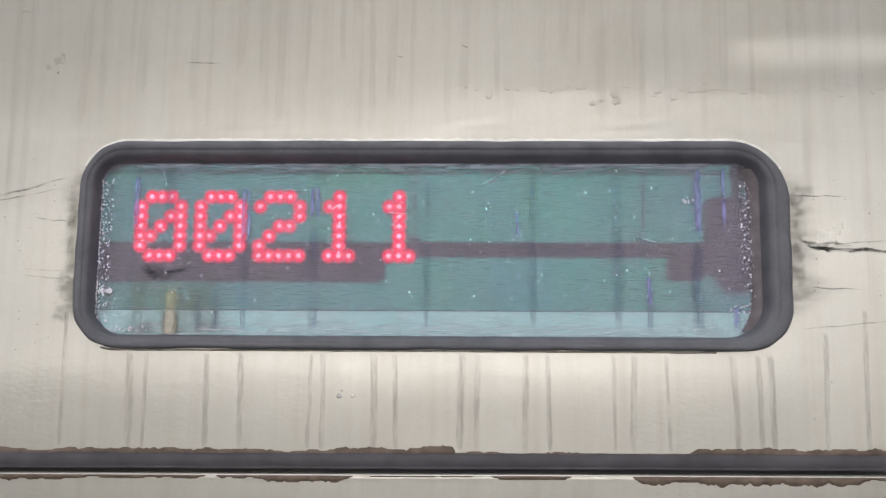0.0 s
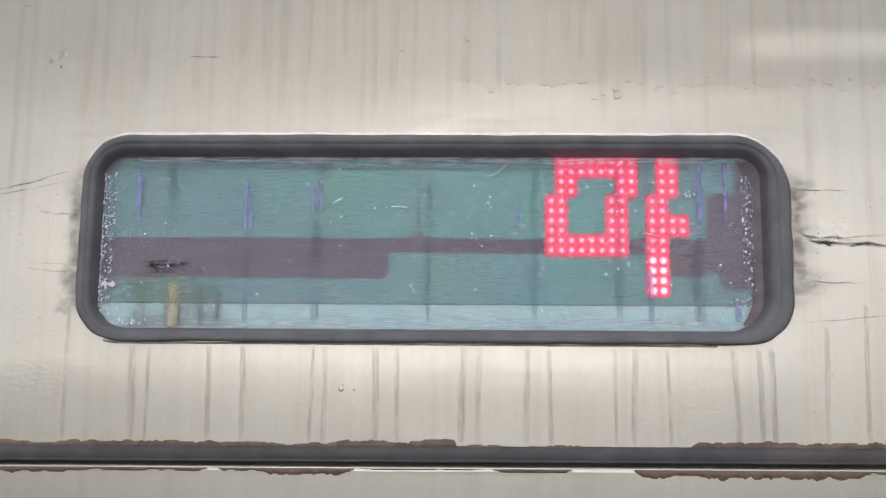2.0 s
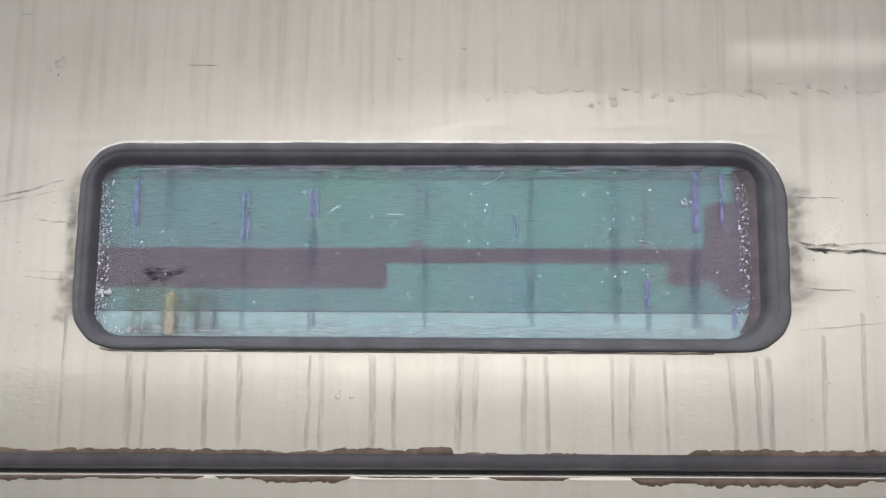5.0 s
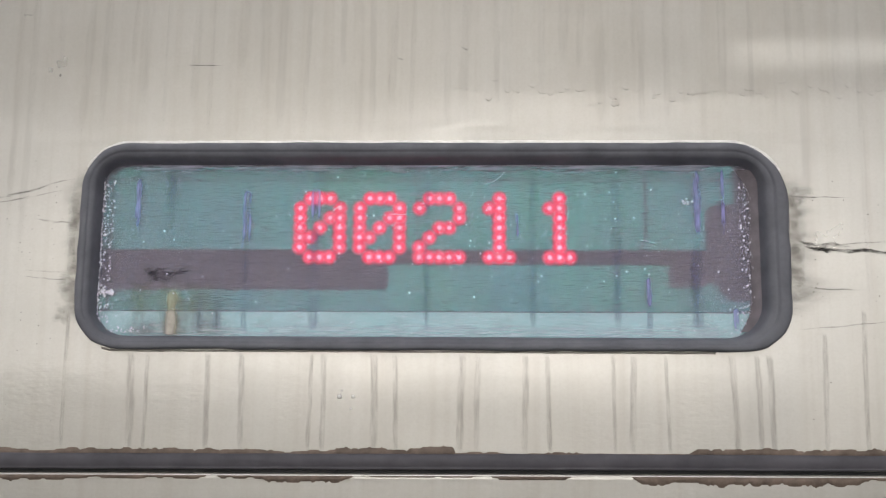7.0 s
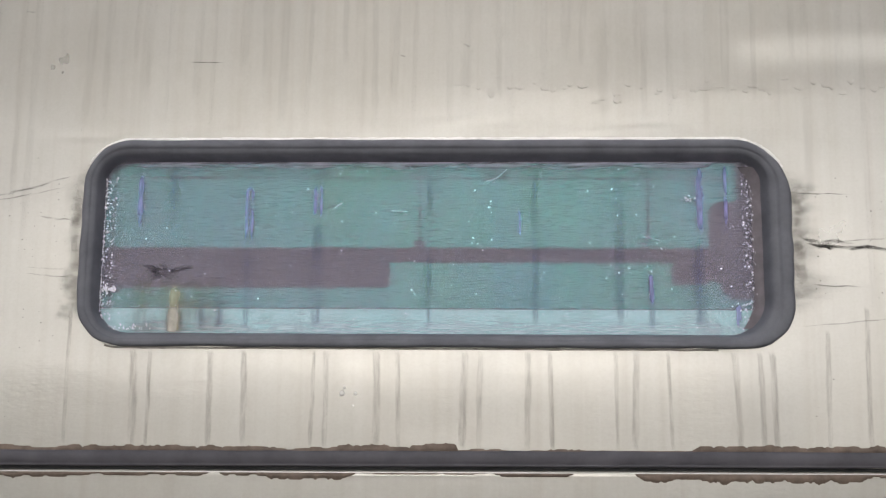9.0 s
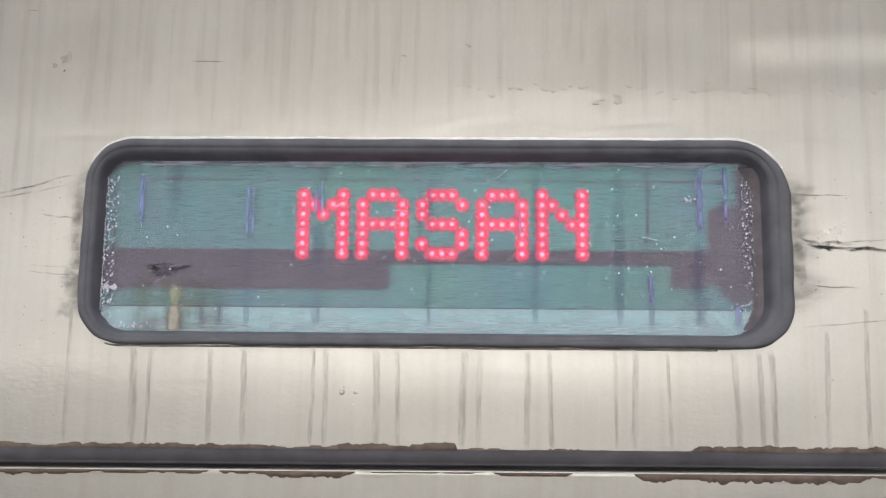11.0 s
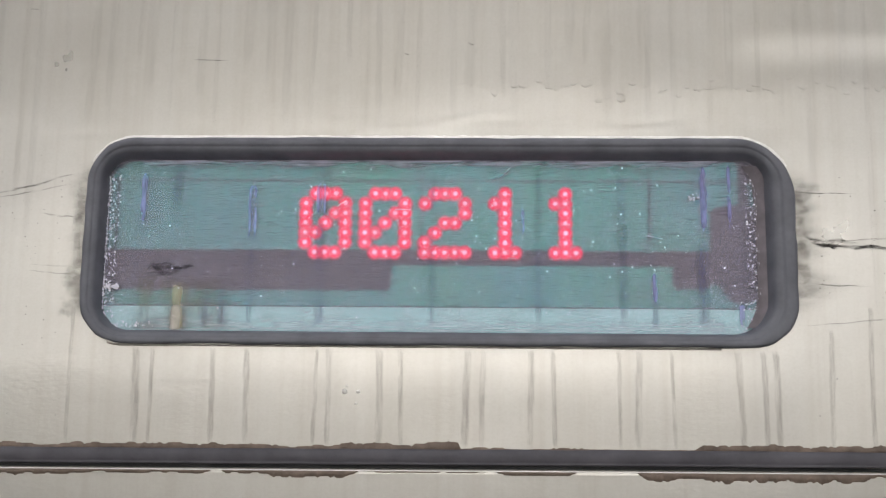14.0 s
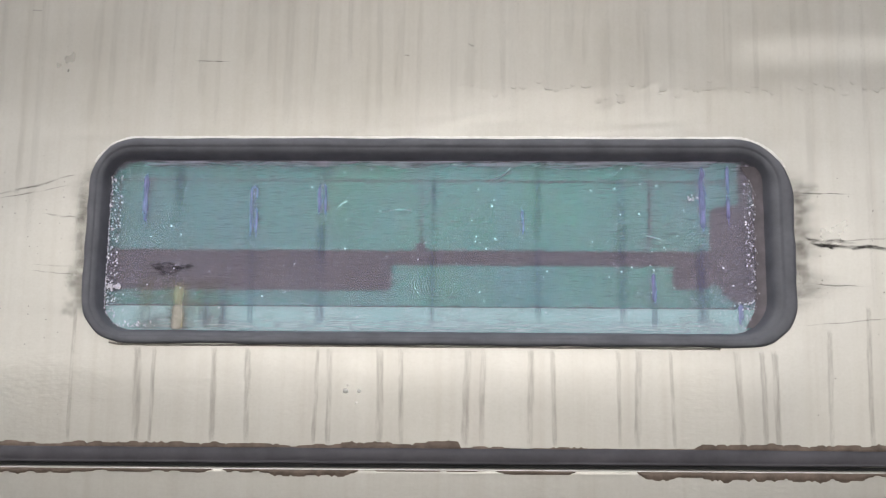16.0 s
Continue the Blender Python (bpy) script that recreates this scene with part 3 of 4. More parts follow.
edge = round_rect(OX0 - 0.0012, OX1 + 0.0012, OZ0 - 0.0014, OZ1 + 0.0018, ROUND)
top_run = [p for p in edge if p[1] > OZ1 - 0.03]
top_run.sort(key=lambda p: p[0])
fine_run = []
for a, b in zip(top_run, top_run[1:]):
    for k in range(4):
        fine_run.append((a[0] + (b[0] - a[0]) * k / 4, a[1] + (b[1] - a[1]) * k / 4))


def bare_edge(points, seed):
    """A ragged ribbon of bare metal, made pale for the highlight along the opening's edge."""
    bm = bmesh.new()
    rows = []
    for i, (x, z) in enumerate(points):
        a, b = points[max(i - 1, 0)], points[min(i + 1, len(points) - 1)]
        way = Vector((b[0] - a[0], 0, b[1] - a[1])).normalized()
        out = Vector((-way.z, 0, way.x))
        wide = 0.0012 + 0.0016 * abs(wob(i * 0.013, 0, 31, seed)) + 0.0008 * abs(wob(i * 0.05, 0, 47, seed))
        p, q = Vector((x, 0, z)) - out * 0.0025, Vector((x, 0, z)) + out * wide
        rows.append((bm.verts.new(skin(p.x, p.z, 0.0009)), bm.verts.new(skin(q.x, q.z, 0.0004))))
    for a, b in zip(rows, rows[1:]):
        bm.faces.new((a[0], b[0], b[1], a[1]))
    return bm


# the edge's highlight is put into a flat, nearly white ribbon
smooth(part("metal_edge_highlight", bare_edge(fine_run, 4.0), BRIGHT_PALE, sign, "thin bare-metal edge above the gasket with a painted highlight"))
low_run = sorted((p for p in edge if p[1] < OZ0 + 0.003 and p[0] < OX1 - 0.05), key=lambda p: p[0])
low_fine = [(a[0] + (b[0] - a[0]) * k / 4, a[1] + (b[1] - a[1]) * k / 4) for a, b in zip(low_run, low_run[1:]) for k in range(4)]
smooth(part("sealant_bead", bead([skin(x, z, 0.0002) for x, z in low_fine], 0.0013, 6.0), GREY_BEAD, sign, "thin grey-brown sealant bead along the lower edge"))


def pane():
    bm = bmesh.new()
    pts = round_rect(IX0 - 0.003, IX1 + 0.003, IZ0 - 0.003, IZ1 + 0.003, (0.028,) * 4)
    front = [bm.verts.new((x, 0.012, z)) for x, z in pts]
    bm.faces.new(front)
    bmesh.ops.recalc_face_normals(bm, faces=bm.faces[:])
    if bm.faces[:][0].normal.y > 0:
        bmesh.ops.reverse_faces(bm, faces=bm.faces[:])
    rim = bmesh.ops.extrude_face_region(bm, geom=bm.faces[:])["geom"]
    bmesh.ops.translate(bm, verts=[g for g in rim if isinstance(g, bmesh.types.BMVert)], vec=(0, 0.002, 0))
    for f in bm.faces:
        f.material_index = 0 if all(abs(v.co.y - 0.012) < 1e-5 for v in f.verts) else 1
    return bm


glass = part("pane", pane(), (PANE, MIST), sign, "dusty glass with drip marks")
glass.visible_shadow = False

# reflecting layer added here in place of the coated glass, so lamps cover it
part("led_board", box(bmesh.new(), (-0.345, 0.0166, 2.2305), (0.345, 0.0206, 2.395), 0.0005), GREEN_REFLECTION, sign, "dark display board carrying the glass's sea-green reflection")
part("board_margin", box(bmesh.new(), (-0.345, 0.0166, 2.185), (0.345, 0.0206, 2.2300), 0.0005), BOARD_EDGE, sign, "pale strip under the display board")

part("end_cover", box(bmesh.new(), (-0.345, 0.01415, 2.2305), (-0.317, 0.01440, 2.395)), GREEN_REFLECTION, sign, "sea-green cover over the end of the display board")


def housing():
    bm = bmesh.new()
    x0, x1, z0, z1, y1 = -0.72, 0.76, 2.17, 2.42, 0.26
    box(bm, (x0, y1, z0), (x1, y1 + 0.002, z1))
    box(bm, (x0, 0.006, z1), (x1, y1, z1 + 0.002))
    box(bm, (x0, 0.006, z0 - 0.002), (x1, y1, z0))
    box(bm, (x0 - 0.002, 0.006, z0), (x0, y1, z1))
    box(bm, (x1, 0.006, z0), (x1 + 0.002, y1, z1))
    return bm


part("housing", housing(), TRAY, sign)


# deposits and other marks on the glass
def on_glass(x, z0, z1, w, seed, even=False, y=0.0113, foot=3.0, hollow=False):
    """An uneven run on the glass from z0 down to z1; a hollow one has dried to its outline."""
    bm, deep = bmesh.new(), {}
    n = max(8, int(abs(z1 - z0) / 0.003))
    rows = []
    for i in range(n + 1):
        u = i / n
        z = z0 + (z1 - z0) * u
        c = x + 0.0007 * wob(0, z, 40, seed)
        half = w / 2 * (1.1 + 0.4 * wob(0, z, 60, seed + 9)) * (1 if even else min(1.0, 0.3 + u * 8))
        rows.append([bm.verts.new((c + k * half, y, z)) for k in (-1.3, -0.85, -0.4, 0, 0.4, 0.85, 1.3)])
        rim = 1.0 if u < 0.06 else 0.35
        across = (0, 1, rim, rim, rim, 1, 0) if hollow else (0, 0.45, 0.9, 1, 0.9, 0.45, 0)
        for k, d in enumerate(across):
            deep[rows[-1][k]] = d * min(1.0, u * 5 if even else 0.2 + u * 8, (1 - u) * foot)
    for a, b in zip(rows, rows[1:]):
        for k in range(6):
            bm.faces.new((a[k], a[k + 1], b[k + 1], b[k]))
    return thin(bm, deep)


def haze_strip(x0, x1, z_full, z_none, y, seed):
    """A pale film along an edge of the glass that thins out away from it."""
    bm, deep = bmesh.new(), {}
    rows = []
    n = 90
    for i in range(n + 1):
        x = x0 + (x1 - x0) * i / n
        reach = 0.75 + 0.5 * abs(wob(x, 0, 17, seed)) + 0.3 * wob(x, 0, 60, seed)
        side = min(1.0, i / 5, (n - i) / 5)
        rows.append([bm.verts.new((x, y, z_full + (z_none - z_full) * reach * k)) for k in (0, 0.35, 0.7, 1.0)])
        for k, d in enumerate((1.0, 0.8, 0.35, 0.0)):
            deep[rows[-1][k]] = d * side
    for a, b in zip(rows, rows[1:]):
        for k in range(3):
            bm.faces.new((a[k], a[k + 1], b[k + 1], b[k]))
    return thin(bm, deep)


for i, (x, z0, z1, w) in enumerate(((-0.289, 2.366, 2.305, 0.0055), (-0.178, 2.354, 2.290, 0.0055), (-0.109, 2.355, 2.318, 0.0060), (0.271, 2.374, 2.30, 0.0075), (0.2965, 2.376, 2.30, 0.0035), (0.092, 2.33, 2.30, 0.004), (0.222, 2.265, 2.232, 0.005), (0.306, 2.235, 2.209, 0.006))):
    part("dried_drip", on_glass(x, z0, z1, w * (1.25 if i in (1, 2) else 1.0), 5.0 + i, y=0.0111, foot=3.5, hollow=i in (1, 2)), LILAC, glass, "lilac dried drip on the glass")
for i, (x, z0, z1, w) in enumerate(((-0.256, 2.375, 2.30, 0.009), (-0.109, 2.318, 2.207, 0.0085), (-0.178, 2.29, 2.207, 0.005), (-0.222, 2.25, 2.207, 0.006), (-0.205, 2.25, 2.207, 0.006), (0.003, 2.376, 2.207, 0.005), (0.108, 2.376, 2.207, 0.0055), (0.191, 2.376, 2.207, 0.008), (0.222, 2.25, 2.207, 0.005), (0.269, 2.30, 2.207, 0.010), (-0.105, 2.376, 2.35, 0.01))):
    part("dried_drip", on_glass(x, z0, z1, w * 1.05, 25.0 + i, foot=8.0 if z1 < 2.21 else 1.5), DULL_DRIP, glass, "dull blue-grey dried drip on the glass")
part("rust_run", on_glass(-0.2495, 2.256, 2.205, 0.0118, 3.0, True, foot=20.0), OCHRE, glass, "pale ochre run on the glass")
part("rust_run", on_glass(-0.2505, 2.2330, 2.204, 0.0120, 6.0, True, 0.0109, foot=20.0), PEACH, glass, "pale peach foot of the run")
part("rust_run", on_glass(-0.282, 2.262, 2.205, 0.022, 8.0, True, 0.0110, foot=20.0), BROWN_HAZE, glass, "faint ochre run on the glass")
part("rust_run", on_glass(-0.235, 2.262, 2.205, 0.070, 9.0, True, 0.0112, foot=20.0), BROWN_HAZE, glass, "faint brown haze on the glass")
part("haze", haze_strip(IX0 + 0.012, IX1 - 0.02, IZ1 - 0.0005, IZ1 - 0.015, 0.01145, 2.0), TOP_HAZE, glass, "lilac haze along the upper edge of the glass")
part("haze", haze_strip(IX0 + 0.012, IX1 - 0.01, IZ0 + 0.0005, IZ0 + 0.024, 0.01145, 5.0), FOOT_HAZE, glass, "pale haze along the lower edge of the glass")


def glass_dab(x, z, rx, rz, seed, y=0.0110, sides=18):
    bm = bmesh.new()
    rim = []
    mid = bm.verts.new((x, y, z))
    for k in range(sides):
        a = k * math.tau / sides
        f = 0.8 + 0.55 * wob(math.cos(a), math.sin(a), 1.6, seed)
        rim.append(bm.verts.new((x + rx * f * math.cos(a), y, z + rz * f * math.sin(a))))
    for k in range(sides):
        bm.faces.new((mid, rim[k], rim[(k + 1) % sides]))
    return thin(bm, {mid: 1.0})


# ragged black patches that thin out to their rims
part("dark_patch", glass_dab(-0.266, 2.266, 0.026, 0.012, 2.0), BLACK_PATCH, glass, "black patch on the glass")
part("dark_patch", glass_dab(-0.246, 2.2685, 0.022, 0.004, 4.0), BLACK_PATCH, glass, "black patch on the glass")


def specks():
    """Paint flakes that crowd the two ends of the glass, and single specks over all of it."""
    bm = bmesh.new()
    r = random.Random(5)

    def one(x, z, s):
        k = r.choice((4, 5, 6, 7))
        a0 = r.random() * 6
        rim = [bm.verts.new((x + s * r.uniform(0.5, 1.3) * math.cos(a0 + i * math.tau / k), 0.0109 + r.random() * 0.0001, z + s * r.uniform(0.5, 1.3) * math.sin(a0 + i * math.tau / k))) for i in range(k)]
        tip = bm.verts.new((x, 0.01075, z))
        for i in range(k):
            bm.faces.new((rim[i], rim[(i + 1) % k], tip))

    for _ in range(230):
        u = r.random()
        one(IX0 + 0.001 + 0.012 * r.random() ** 2.2, IZ0 + 0.012 + 0.145 * u, r.uniform(0.0003, 0.0012))
    for _ in range(30):
        one(IX0 + 0.002 + 0.014 * r.random(), 2.249 + r.gauss(0, 0.002), r.uniform(0.0005, 0.0018))
    for _ in range(270):
        one(IX1 - 0.005 - 0.013 * r.random() ** 1.6, r.uniform(IZ0 + 0.010, IZ1 - 0.012), r.choice((0.0003, 0.0004, 0.0004, 0.0005, 0.0007, 0.0012)))
    for _ in range(46):
        one(IX1 - 0.003 - 0.028 * r.random(), IZ0 + 0.004 + 0.028 * r.random(), r.uniform(0.0003, 0.0009))
    for _ in range(60):
        one(IX0 + 0.004 + 0.05 * r.random(), IZ0 + 0.003 + 0.006 * r.random() ** 2, r.uniform(0.0003, 0.0011))
    for _ in range(440):
        one(r.uniform(IX0, IX1), r.uniform(IZ0 + 0.003, IZ1 - 0.003), r.choice((0.0003, 0.0003, 0.0004, 0.0004, 0.0005, 0.0006, 0.0009)))
    for _ in range(8):
        one(0.260 + r.gauss(0, 0.002), 2.340 + r.gauss(0, 0.0015), r.uniform(0.0008, 0.0016))
    return bm


tagged(part("flake_crust", specks(), FLAKE, glass, "lilac-white flakes and specks on the glass"), kind="stuff")


def brushed(count, seed, y):
    """Fine level marks that wiping has left in the dust."""
    r = random.Random(seed)
    bm, deep = bmesh.new(), {}
    for _ in range(count):
        x, z = r.uniform(IX0 + 0.004, IX1 - 0.006), r.uniform(IZ0 + 0.002, IZ1 - 0.002)
        reach, half, slope = r.choice((0.0008, 0.0012, 0.002, 0.004)) * r.uniform(0.6, 1.2), r.uniform(0.00014, 0.00028), r.gauss(0.0, 0.012)
        corners = [bm.verts.new((min(max(x + a * reach, IX0), IX1), y, z + a * reach * slope + b * half)) for a, b in ((-1, 0), (-0.5, -1), (0.5, -1), (1, 0), (0.5, 1), (-0.5, 1))]
        bm.faces.new(corners)
        strength = r.uniform(0.35, 1.0)
        for v in corners:
            deep[v] = strength
    return thin(bm, deep)


tagged(part("wiped_dust", brushed(4500, 21, 0.01155), WIPE_PALE, glass, "fine pale wiping marks in the dust"), kind="stuff")
tagged(part("wiped_dust", brushed(2500, 22, 0.01165), WIPE_DARK, glass, "fine dark wiping marks in the dust"), kind="stuff")


def hair(points, r):
    return tube(bmesh.new(), points, r, 5)


for pts in ([(0.060 + 0.020 * u, 0.0108, 2.359 + 0.012 * u * u) for u in (0, 0.25, 0.5, 0.75, 1)],
            [(-0.092 + 0.008 * u, 0.0108, 2.331 + 0.009 * u - 0.004 * u * u) for u in (0, 0.3, 0.6, 1)],
            [(-0.035 + 0.016 * u, 0.0108, 2.328 - 0.0006 * u) for u in (0, 0.5, 1)],
            [(0.215 + 0.014 * u, 0.0108, 2.302 - 0.003 * u) for u in (0, 0.5, 1)]):
    part("scratch", hair(pts, 0.0003), FLAKE, glass, "pale scratch on the glass")
for x, seed in ((IX0 + 0.0015, 3.0), (IX1 - 0.0062, 8.0)):
    pts = [(x + 0.0012 * wob(0, z, 70, seed), 0.0112, z) for z in [IZ0 + 0.02 + 0.0025 * k for k in range(55)]]
    part("crust_line", tube(bmesh.new(), pts, lambda i, sd=seed: 0.0001 + 0.0011 * abs(wob(i * 0.01, 0, 43, sd)), 5), FLAKE, glass, "lilac-white crust along the end of the glass")
# old sealant that narrows the glass at one end
def end_sealant():
    bm = bmesh.new()
    rows = []
    for k in range(81):
        u = k / 80
        z = IZ0 + 0.006 + (IZ1 - IZ0 - 0.012) * u
        bow = 0.012 * max(0.0, 1 - u * 5) ** 2 + 0.012 * max(0.0, 1 - (1 - u) * 5) ** 2
        x = IX1 - 0.0085 - bow + 0.0022 * wob(0, z, 45, 1.0) + 0.0012 * wob(0, z, 170, 2.0)
        rows.append([bm.verts.new((xx, y, z)) for xx, y in ((x, 0.0119), (x + 0.0012, 0.0108), (IX1 - 0.001, 0.0102 + 0.0006 * wob(0, z, 90, 3.0)), (IX1 + 0.004, 0.0100))])
    for a, b in zip(rows, rows[1:]):
        for k in range(3):
            bm.faces.new((a[k], a[k + 1], b[k + 1], b[k]))
    return bm


smooth(part("sealant_smear", end_sealant(), OLD_RUBBER, sign, "dull brown sealant along the end of the glass"))

# ---- the lit lettering: lamps in a grid of 10 mm ----
COL0, ROW0, LANE, REAR = -0.325, 2.375, 0.0160, 0.16


def lamp_mesh(chip, reach):
    """A domed disc of painted red halo with the chip's bright spot just in front of it."""
    bm = bmesh.new()

    def dome(r, y0, h, rings, sides, mat):
        tip = bm.verts.new((0, y0 - h, 0))
        last = None
        for j in range(1, rings + 1):
            u = j / rings
            ring = [bm.verts.new((r * u * math.cos(k * math.tau / sides), y0 - h * (1 - u * u), r * u * math.sin(k * math.tau / sides))) for k in range(sides)]
            for k in range(sides):
                f = bm.faces.new((tip, ring[k], ring[(k + 1) % sides])) if last is None else bm.faces.new((last[k], ring[k], ring[(k + 1) % sides], last[(k + 1) % sides]))
                f.material_index = mat
                f.smooth = True
            last = ring

    dome(0.0092, 0.0, 0.0009, 2, 14, 0)
    dome(reach, -0.0010, 0.0004, 1, 12, 1)
    me = bpy.data.meshes.new("led")
    bm.to_mesh(me)
    bm.free()
    me.materials.append(LED_HALO), me.materials.append(chip)
    return me


LAMP, STRONG_LAMP = lamp_mesh(CORE, 0.0038), lamp_mesh(STRONG_CORE, 0.0050)
GLYPHS = {
    "0": ".###. #...# #..## #.#.# ##..# #...# .###.",
    "1": "..#.. .##.. ..#.. ..#.. ..#.. ..#.. .###.",
    "2": ".###. #...# ....# ..##. .#... #.... #####",
    "M": "#...# ##.## #.#.# #...# #...# #...# #...#",
    "A": ".###. #...# #...# ##### #...# #...# #...#",
    "S": ".###. #...# #.... .###. ....# #...# .###.",
    "N": "#...# ##..# #.#.# #..## #...# #...# #...#",
}


def latin(text):
    lamps = []
    for i, ch in enumerate(text):
        for r, row in enumerate(GLYPHS[ch].split()):
            lamps += [(6 * i + c, r + 3) for c, v in enumerate(row) if v == "#"]
    return lamps


def hangul():
    """The two syllables of the town's name, 14 lamps high."""
    lamps = {(c, r) for c in range(8) for r in range(10) if c < 2 or c > 5 or r < 2 or r > 7}
    lamps |= {(c, r) for c in (10, 11) for r in range(14)} | {(c, r) for c in (12, 13) for r in (6, 7)}
    lamps |= {(c, r) for c in (24, 25) for r in range(4)} | {(c, 4) for c in range(23, 27)} | {(c, 5) for c in range(22, 28)}
    for r, cs in ((6, (21, 22, 23, 26, 27, 28)), (7, (21, 22, 27, 28)), (8, (21, 28))):
        lamps |= {(c, r) for c in cs}
    lamps |= {(c, r) for c in (30, 31) for r in range(9)} | {(c, r) for c in (32, 33) for r in (3, 4)}
    lamps |= {(c, r) for c in (23, 24) for r in (10, 11)} | {(c, r) for c in range(23, 33) for r in (12, 13)}
    return sorted(lamps)


def lettering(name, label, lamps):
    """A message whose lamps hang in rows; the display renews it row by row."""
    root = thing(name, label, "lit lettering", group="messages of the display")
    rows = {}
    for r in sorted({r for c, r in lamps}):
        rows[r] = new("lamp_row")
        rows[r].parent = root
        rows[r].location = (0, 0, -0.01 * r)
    for c, r in lamps:
        ob = new("led", STRONG_LAMP if r > 9 else LAMP)  # the lowest rows shine more strongly
        ob.parent = rows[r]
        ob.location = (0.01 * c, 0, 0)
    return root, rows


number_text = lettering("lit_number", "glowing red dot-matrix number 00211 behind the glass", latin("00211"))
hangul_text = lettering("lit_town_name", "glowing red dot-matrix Korean town name of two syllables", hangul())
masan_text = lettering("lit_latin_name", "glowing red dot-matrix word MASAN behind the glass", latin("MASAN"))

# ---- the platform behind the camera ----
bm = bmesh.new()
bmesh.ops.create_grid(bm, x_segments=2, y_segments=2, size=600)
bmesh.ops.translate(bm, verts=bm.verts[:], vec=(0, 0, -0.6))
ground_ob = part("ground", bm, BALLAST, None)
tagged(ground_ob, "grey-brown track ballast", "ground", kind="structure")
deck = part("platform", box(bmesh.new(), (-60, -9.0, -0.599), (60, -0.14, 0.35), 0.02), CONCRETE, None)
tagged(deck, "pale concrete station platform beside the coach", "platform", kind="structure")

# unseen wall added as a skyline; it dims the low sky in the steel
far_wall = part("skyline_stand_in", box(bmesh.new(), (-120, -31.0, -0.6), (120, -30.6, 3.3), 0.03), PALE_SKYLINE, None)
tagged(far_wall, "long pale wall out of view, standing in for the far skyline", "wall", kind="structure")
# out of view, inferred from the hung fittings; its warm tone tints the steel's reflections
canopy = thing("platform_canopy", "unseen warm-toned platform canopy on dark steel posts", "canopy")
part("canopy_roof", box(bmesh.new(), (-14, -7.2, 4.41), (14, -3.0, 4.51), 0.02), CANOPY, canopy)
for x in (-11, -4.6, 4.6, 11):
    part("post", box(bmesh.new(), (x - 0.09, -5.9, 0.351), (x + 0.09, -5.72, 4.409), 0.01), DARK_METAL, canopy)

YB = -5.976  # the line of the hung fittings
trunking = thing("cable_trunking", "dark cable trunking with lamp casings, hung on rods under the canopy", "cable trunking")
part("duct", box(bmesh.new(), (-4.5, YB - 0.04, 3.322), (1.388, YB + 0.04, 3.408), 0.012), DARK_METAL, trunking)
part("lamp_casing", box(bmesh.new(), (-4.5, YB - 0.08, 3.168), (-0.535, YB + 0.08, 3.326), 0.035), DARK_METAL, trunking)
part("lamp_casing", box(bmesh.new(), (1.16, YB - 0.07, 3.185), (1.388, YB + 0.07, 3.320), 0.03), DARK_METAL, trunking)
for x in (-0.358, -3.4):
    part("hanger_rod", tube(bmesh.new(), [(x, YB, 3.405), (x, YB, 4.412)], 0.0082), DARK_METAL, trunking)
    part("hanger_clamp", box(bmesh.new(), (x - 0.036, YB - 0.035, 3.406), (x + 0.036, YB + 0.035, 3.452), 0.014), DARK_METAL, trunking)
part("cable", tube(bmesh.new(), [(1.03, YB, 4.412), (1.028, YB, 3.7), (1.026, YB, 3.52), (1.012, YB, 3.45), (0.985, YB, 3.40)], 0.0078), DARK_METAL, trunking)

speaker = thing("hanging_loudspeaker", "dark boxy loudspeaker with a round base on a hanging pole", "loudspeaker")
bm = box(bmesh.new(), (1.39, YB - 0.08, 3.20), (1.80, YB + 0.08, 3.69), 0.055)
part("cabinet", bm, DARK_METAL, speaker)
part("pole", tube(bmesh.new(), [(1.594, YB, 3.6), (1.594, YB, 4.412)], 0.032, 12), DARK_METAL, speaker)
bm = bmesh.new()
bmesh.ops.create_uvsphere(bm, u_segments=20, v_segments=12, radius=0.125)
bmesh.ops.scale(bm, verts=bm.verts[:], vec=(1.0, 0.8, 0.9))
bmesh.ops.translate(bm, verts=bm.verts[:], vec=(1.575, YB, 3.206))
smooth(part("horn", bm, DARK_METAL, speaker))

wire_ob = part("overhead_wire", tube(bmesh.new(), [(-9, YB, 3.86), (-4, YB, 3.852), (0, YB, 3.846), (4, YB, 3.836), (9, YB, 3.82)], 0.0072), DARK_METAL, None)
tagged(wire_ob, "dark wire strung level under the platform canopy", "wire")
for x in (-9, 9):
    part("wire_hanger", tube(bmesh.new(), [(x, YB, 3.82), (x, YB, 4.412)], 0.012), DARK_METAL, wire_ob)

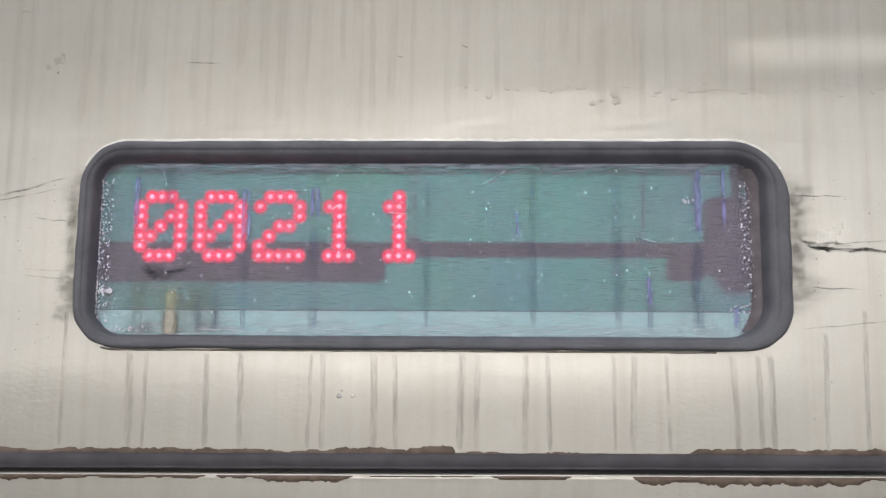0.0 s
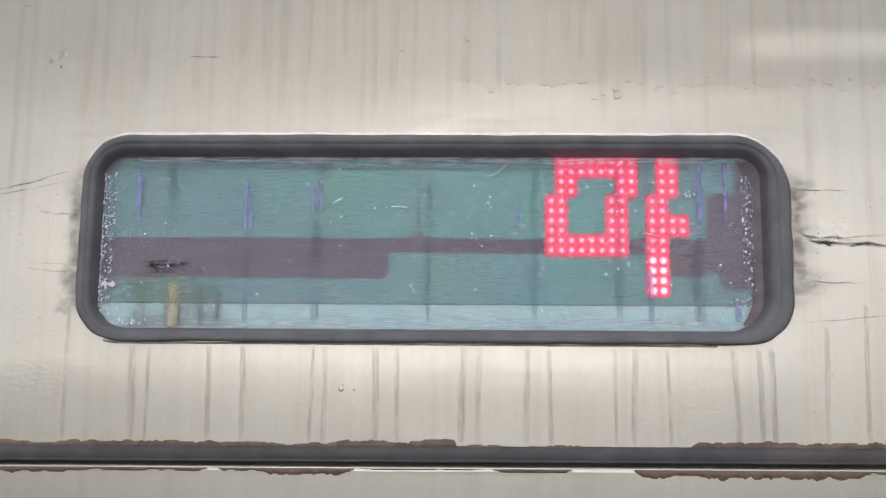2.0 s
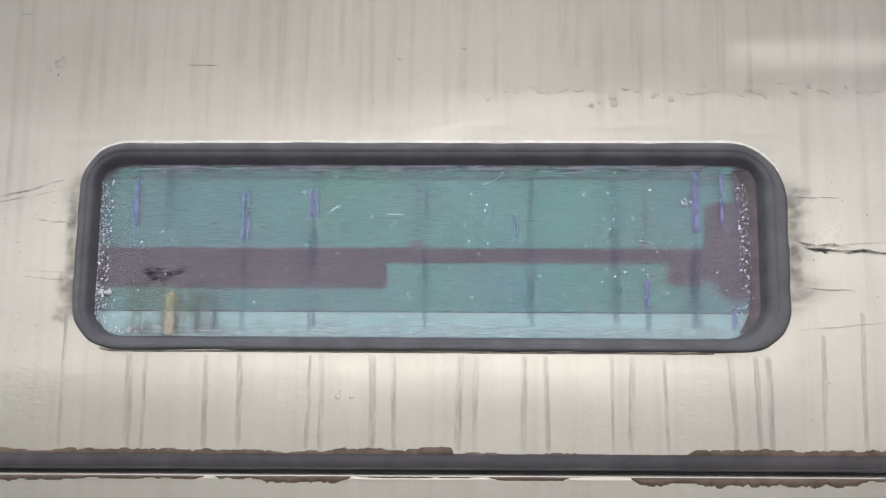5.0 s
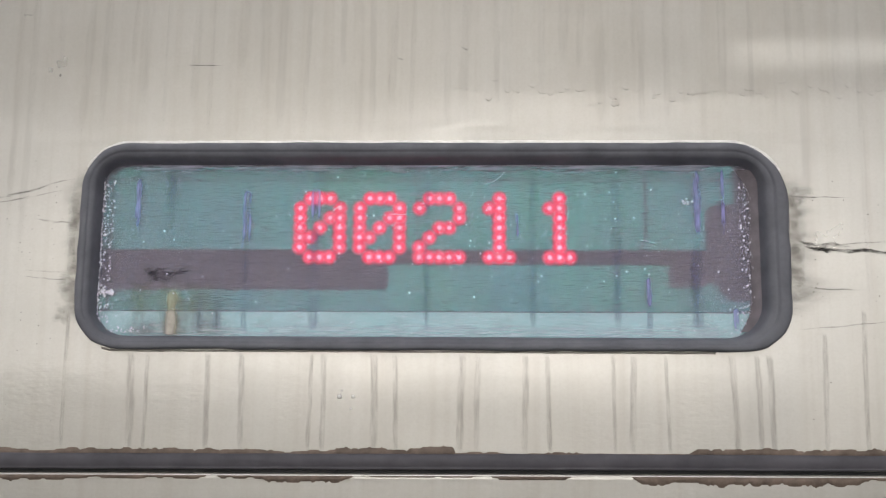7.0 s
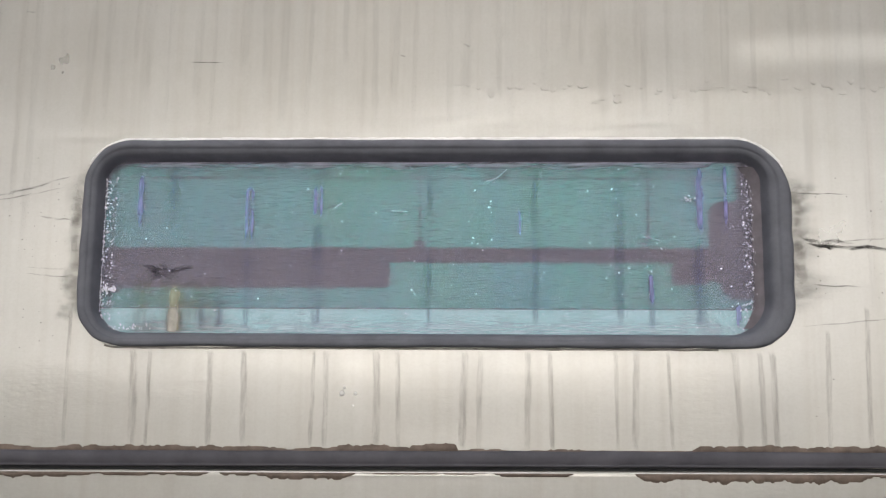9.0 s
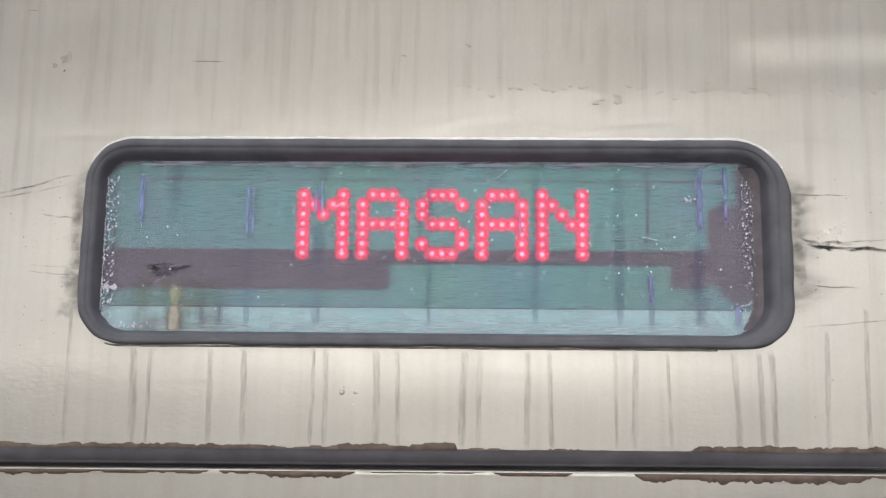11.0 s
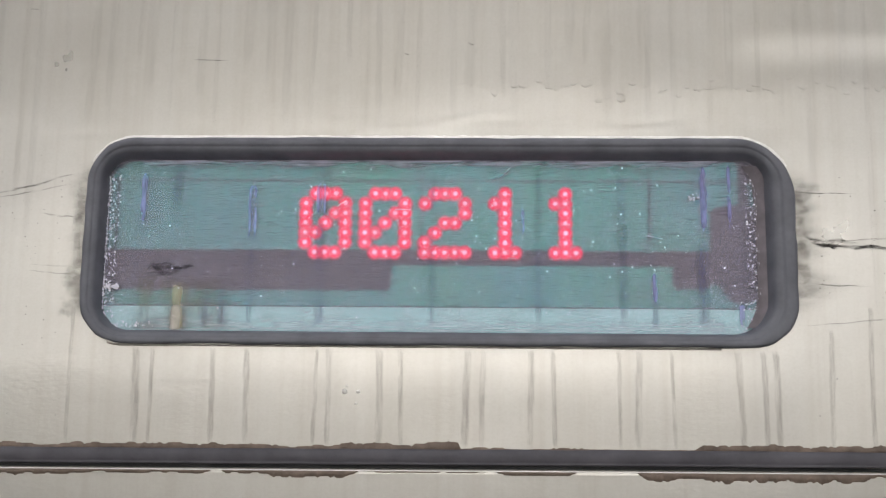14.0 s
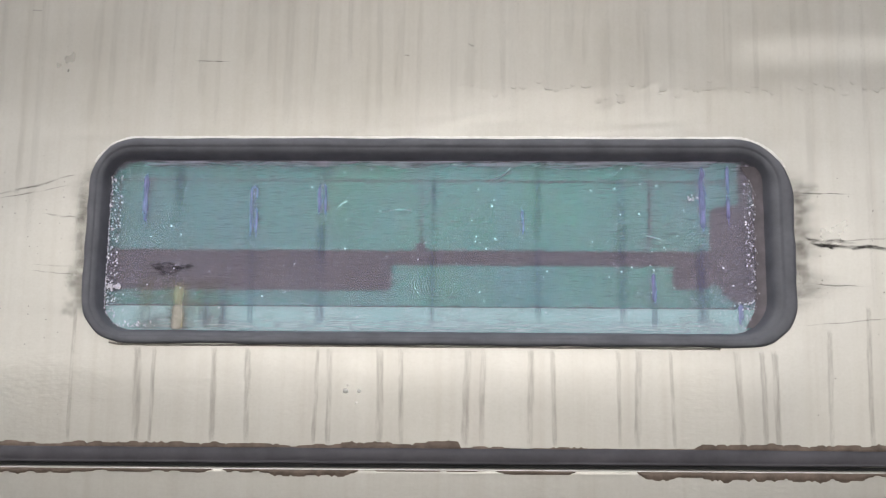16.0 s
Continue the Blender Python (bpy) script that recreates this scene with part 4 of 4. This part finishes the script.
# ---- what moves ----
RATE = 55.0  # lamp columns a second


def scroll(stays):
    """Rows for a message that slides in, stays at a column and slides out, time after time; between the visits
    it goes back behind the board. stays: (arrives, leaves, column)."""
    spots = []
    for come, go, col in stays:
        t_in, t_out = come - (72 - col) / RATE, go + (col + 37) / RATE
        spots.append((t_in - 0.30, col, 72, REAR))
        spots.append((t_in, col, 72, LANE))
        n = 5
        spots += [(t_in + (come - t_in) * k / n, col, 72 + (col - 72) * k / n, LANE) for k in range(1, n + 1)]
        spots += [(go - 0.001, col, col, LANE)]
        spots += [(go + (t_out - go) * k / n, col, col + (-37 - col) * k / n, LANE) for k in range(1, n + 1)]
        spots.append((t_out + 0.30, col, -37, REAR))
    return spots


def at_time(spots, t):
    if t <= spots[0][0]:
        return spots[0][2], spots[0][3]
    for a, b in zip(spots, spots[1:]):
        if a[0] <= t <= b[0]:
            u = (t - a[0]) / max(b[0] - a[0], 1e-6)
            return a[2] + (b[2] - a[2]) * u, a[3] + (b[3] - a[3]) * u
    return spots[-1][2], spots[-1][3]


# at these times the rows above the one named are still a column behind
LATE = {0.2: 5, 1.7: 6, 2.0: 4, 2.1: 11, 2.2: 6, 2.5: 3, 3.6: 6, 3.9: 5, 6.3: 8, 7.6: 5, 7.8: 6, 8.0: 9, 11.5: 6, 11.7: 6, 12.0: 5, 13.5: 9}


def motions():
    plan = (
        (number_text, ((-1.303, -0.290, 20), (6.355, 7.377, 20), (13.983, 14.985, 20))),
        (hangul_text, ((2.518, 3.553, 17),)),
        (masan_text, ((10.15, 11.185, 20),)),
    )
    for (ob, lamp_rows), stays in plan:
        spots = scroll(stays)
        rows, late = [], []
        for k in range(161):
            t = k / 10
            col, y = at_time(spots, t)
            behind = LATE.get(t, 0)
            col = math.floor(col) if behind else round(col)
            rows.append((t, pose(COL0 + 0.01 * col, y, ROW0)))
            late.append((t, behind))
        walk(ob, rows)
        for r, row in lamp_rows.items():
            walk(row, [(t, pose(0.01 * (r < behind), 0, -0.01 * r)) for t, behind in late])


motions()
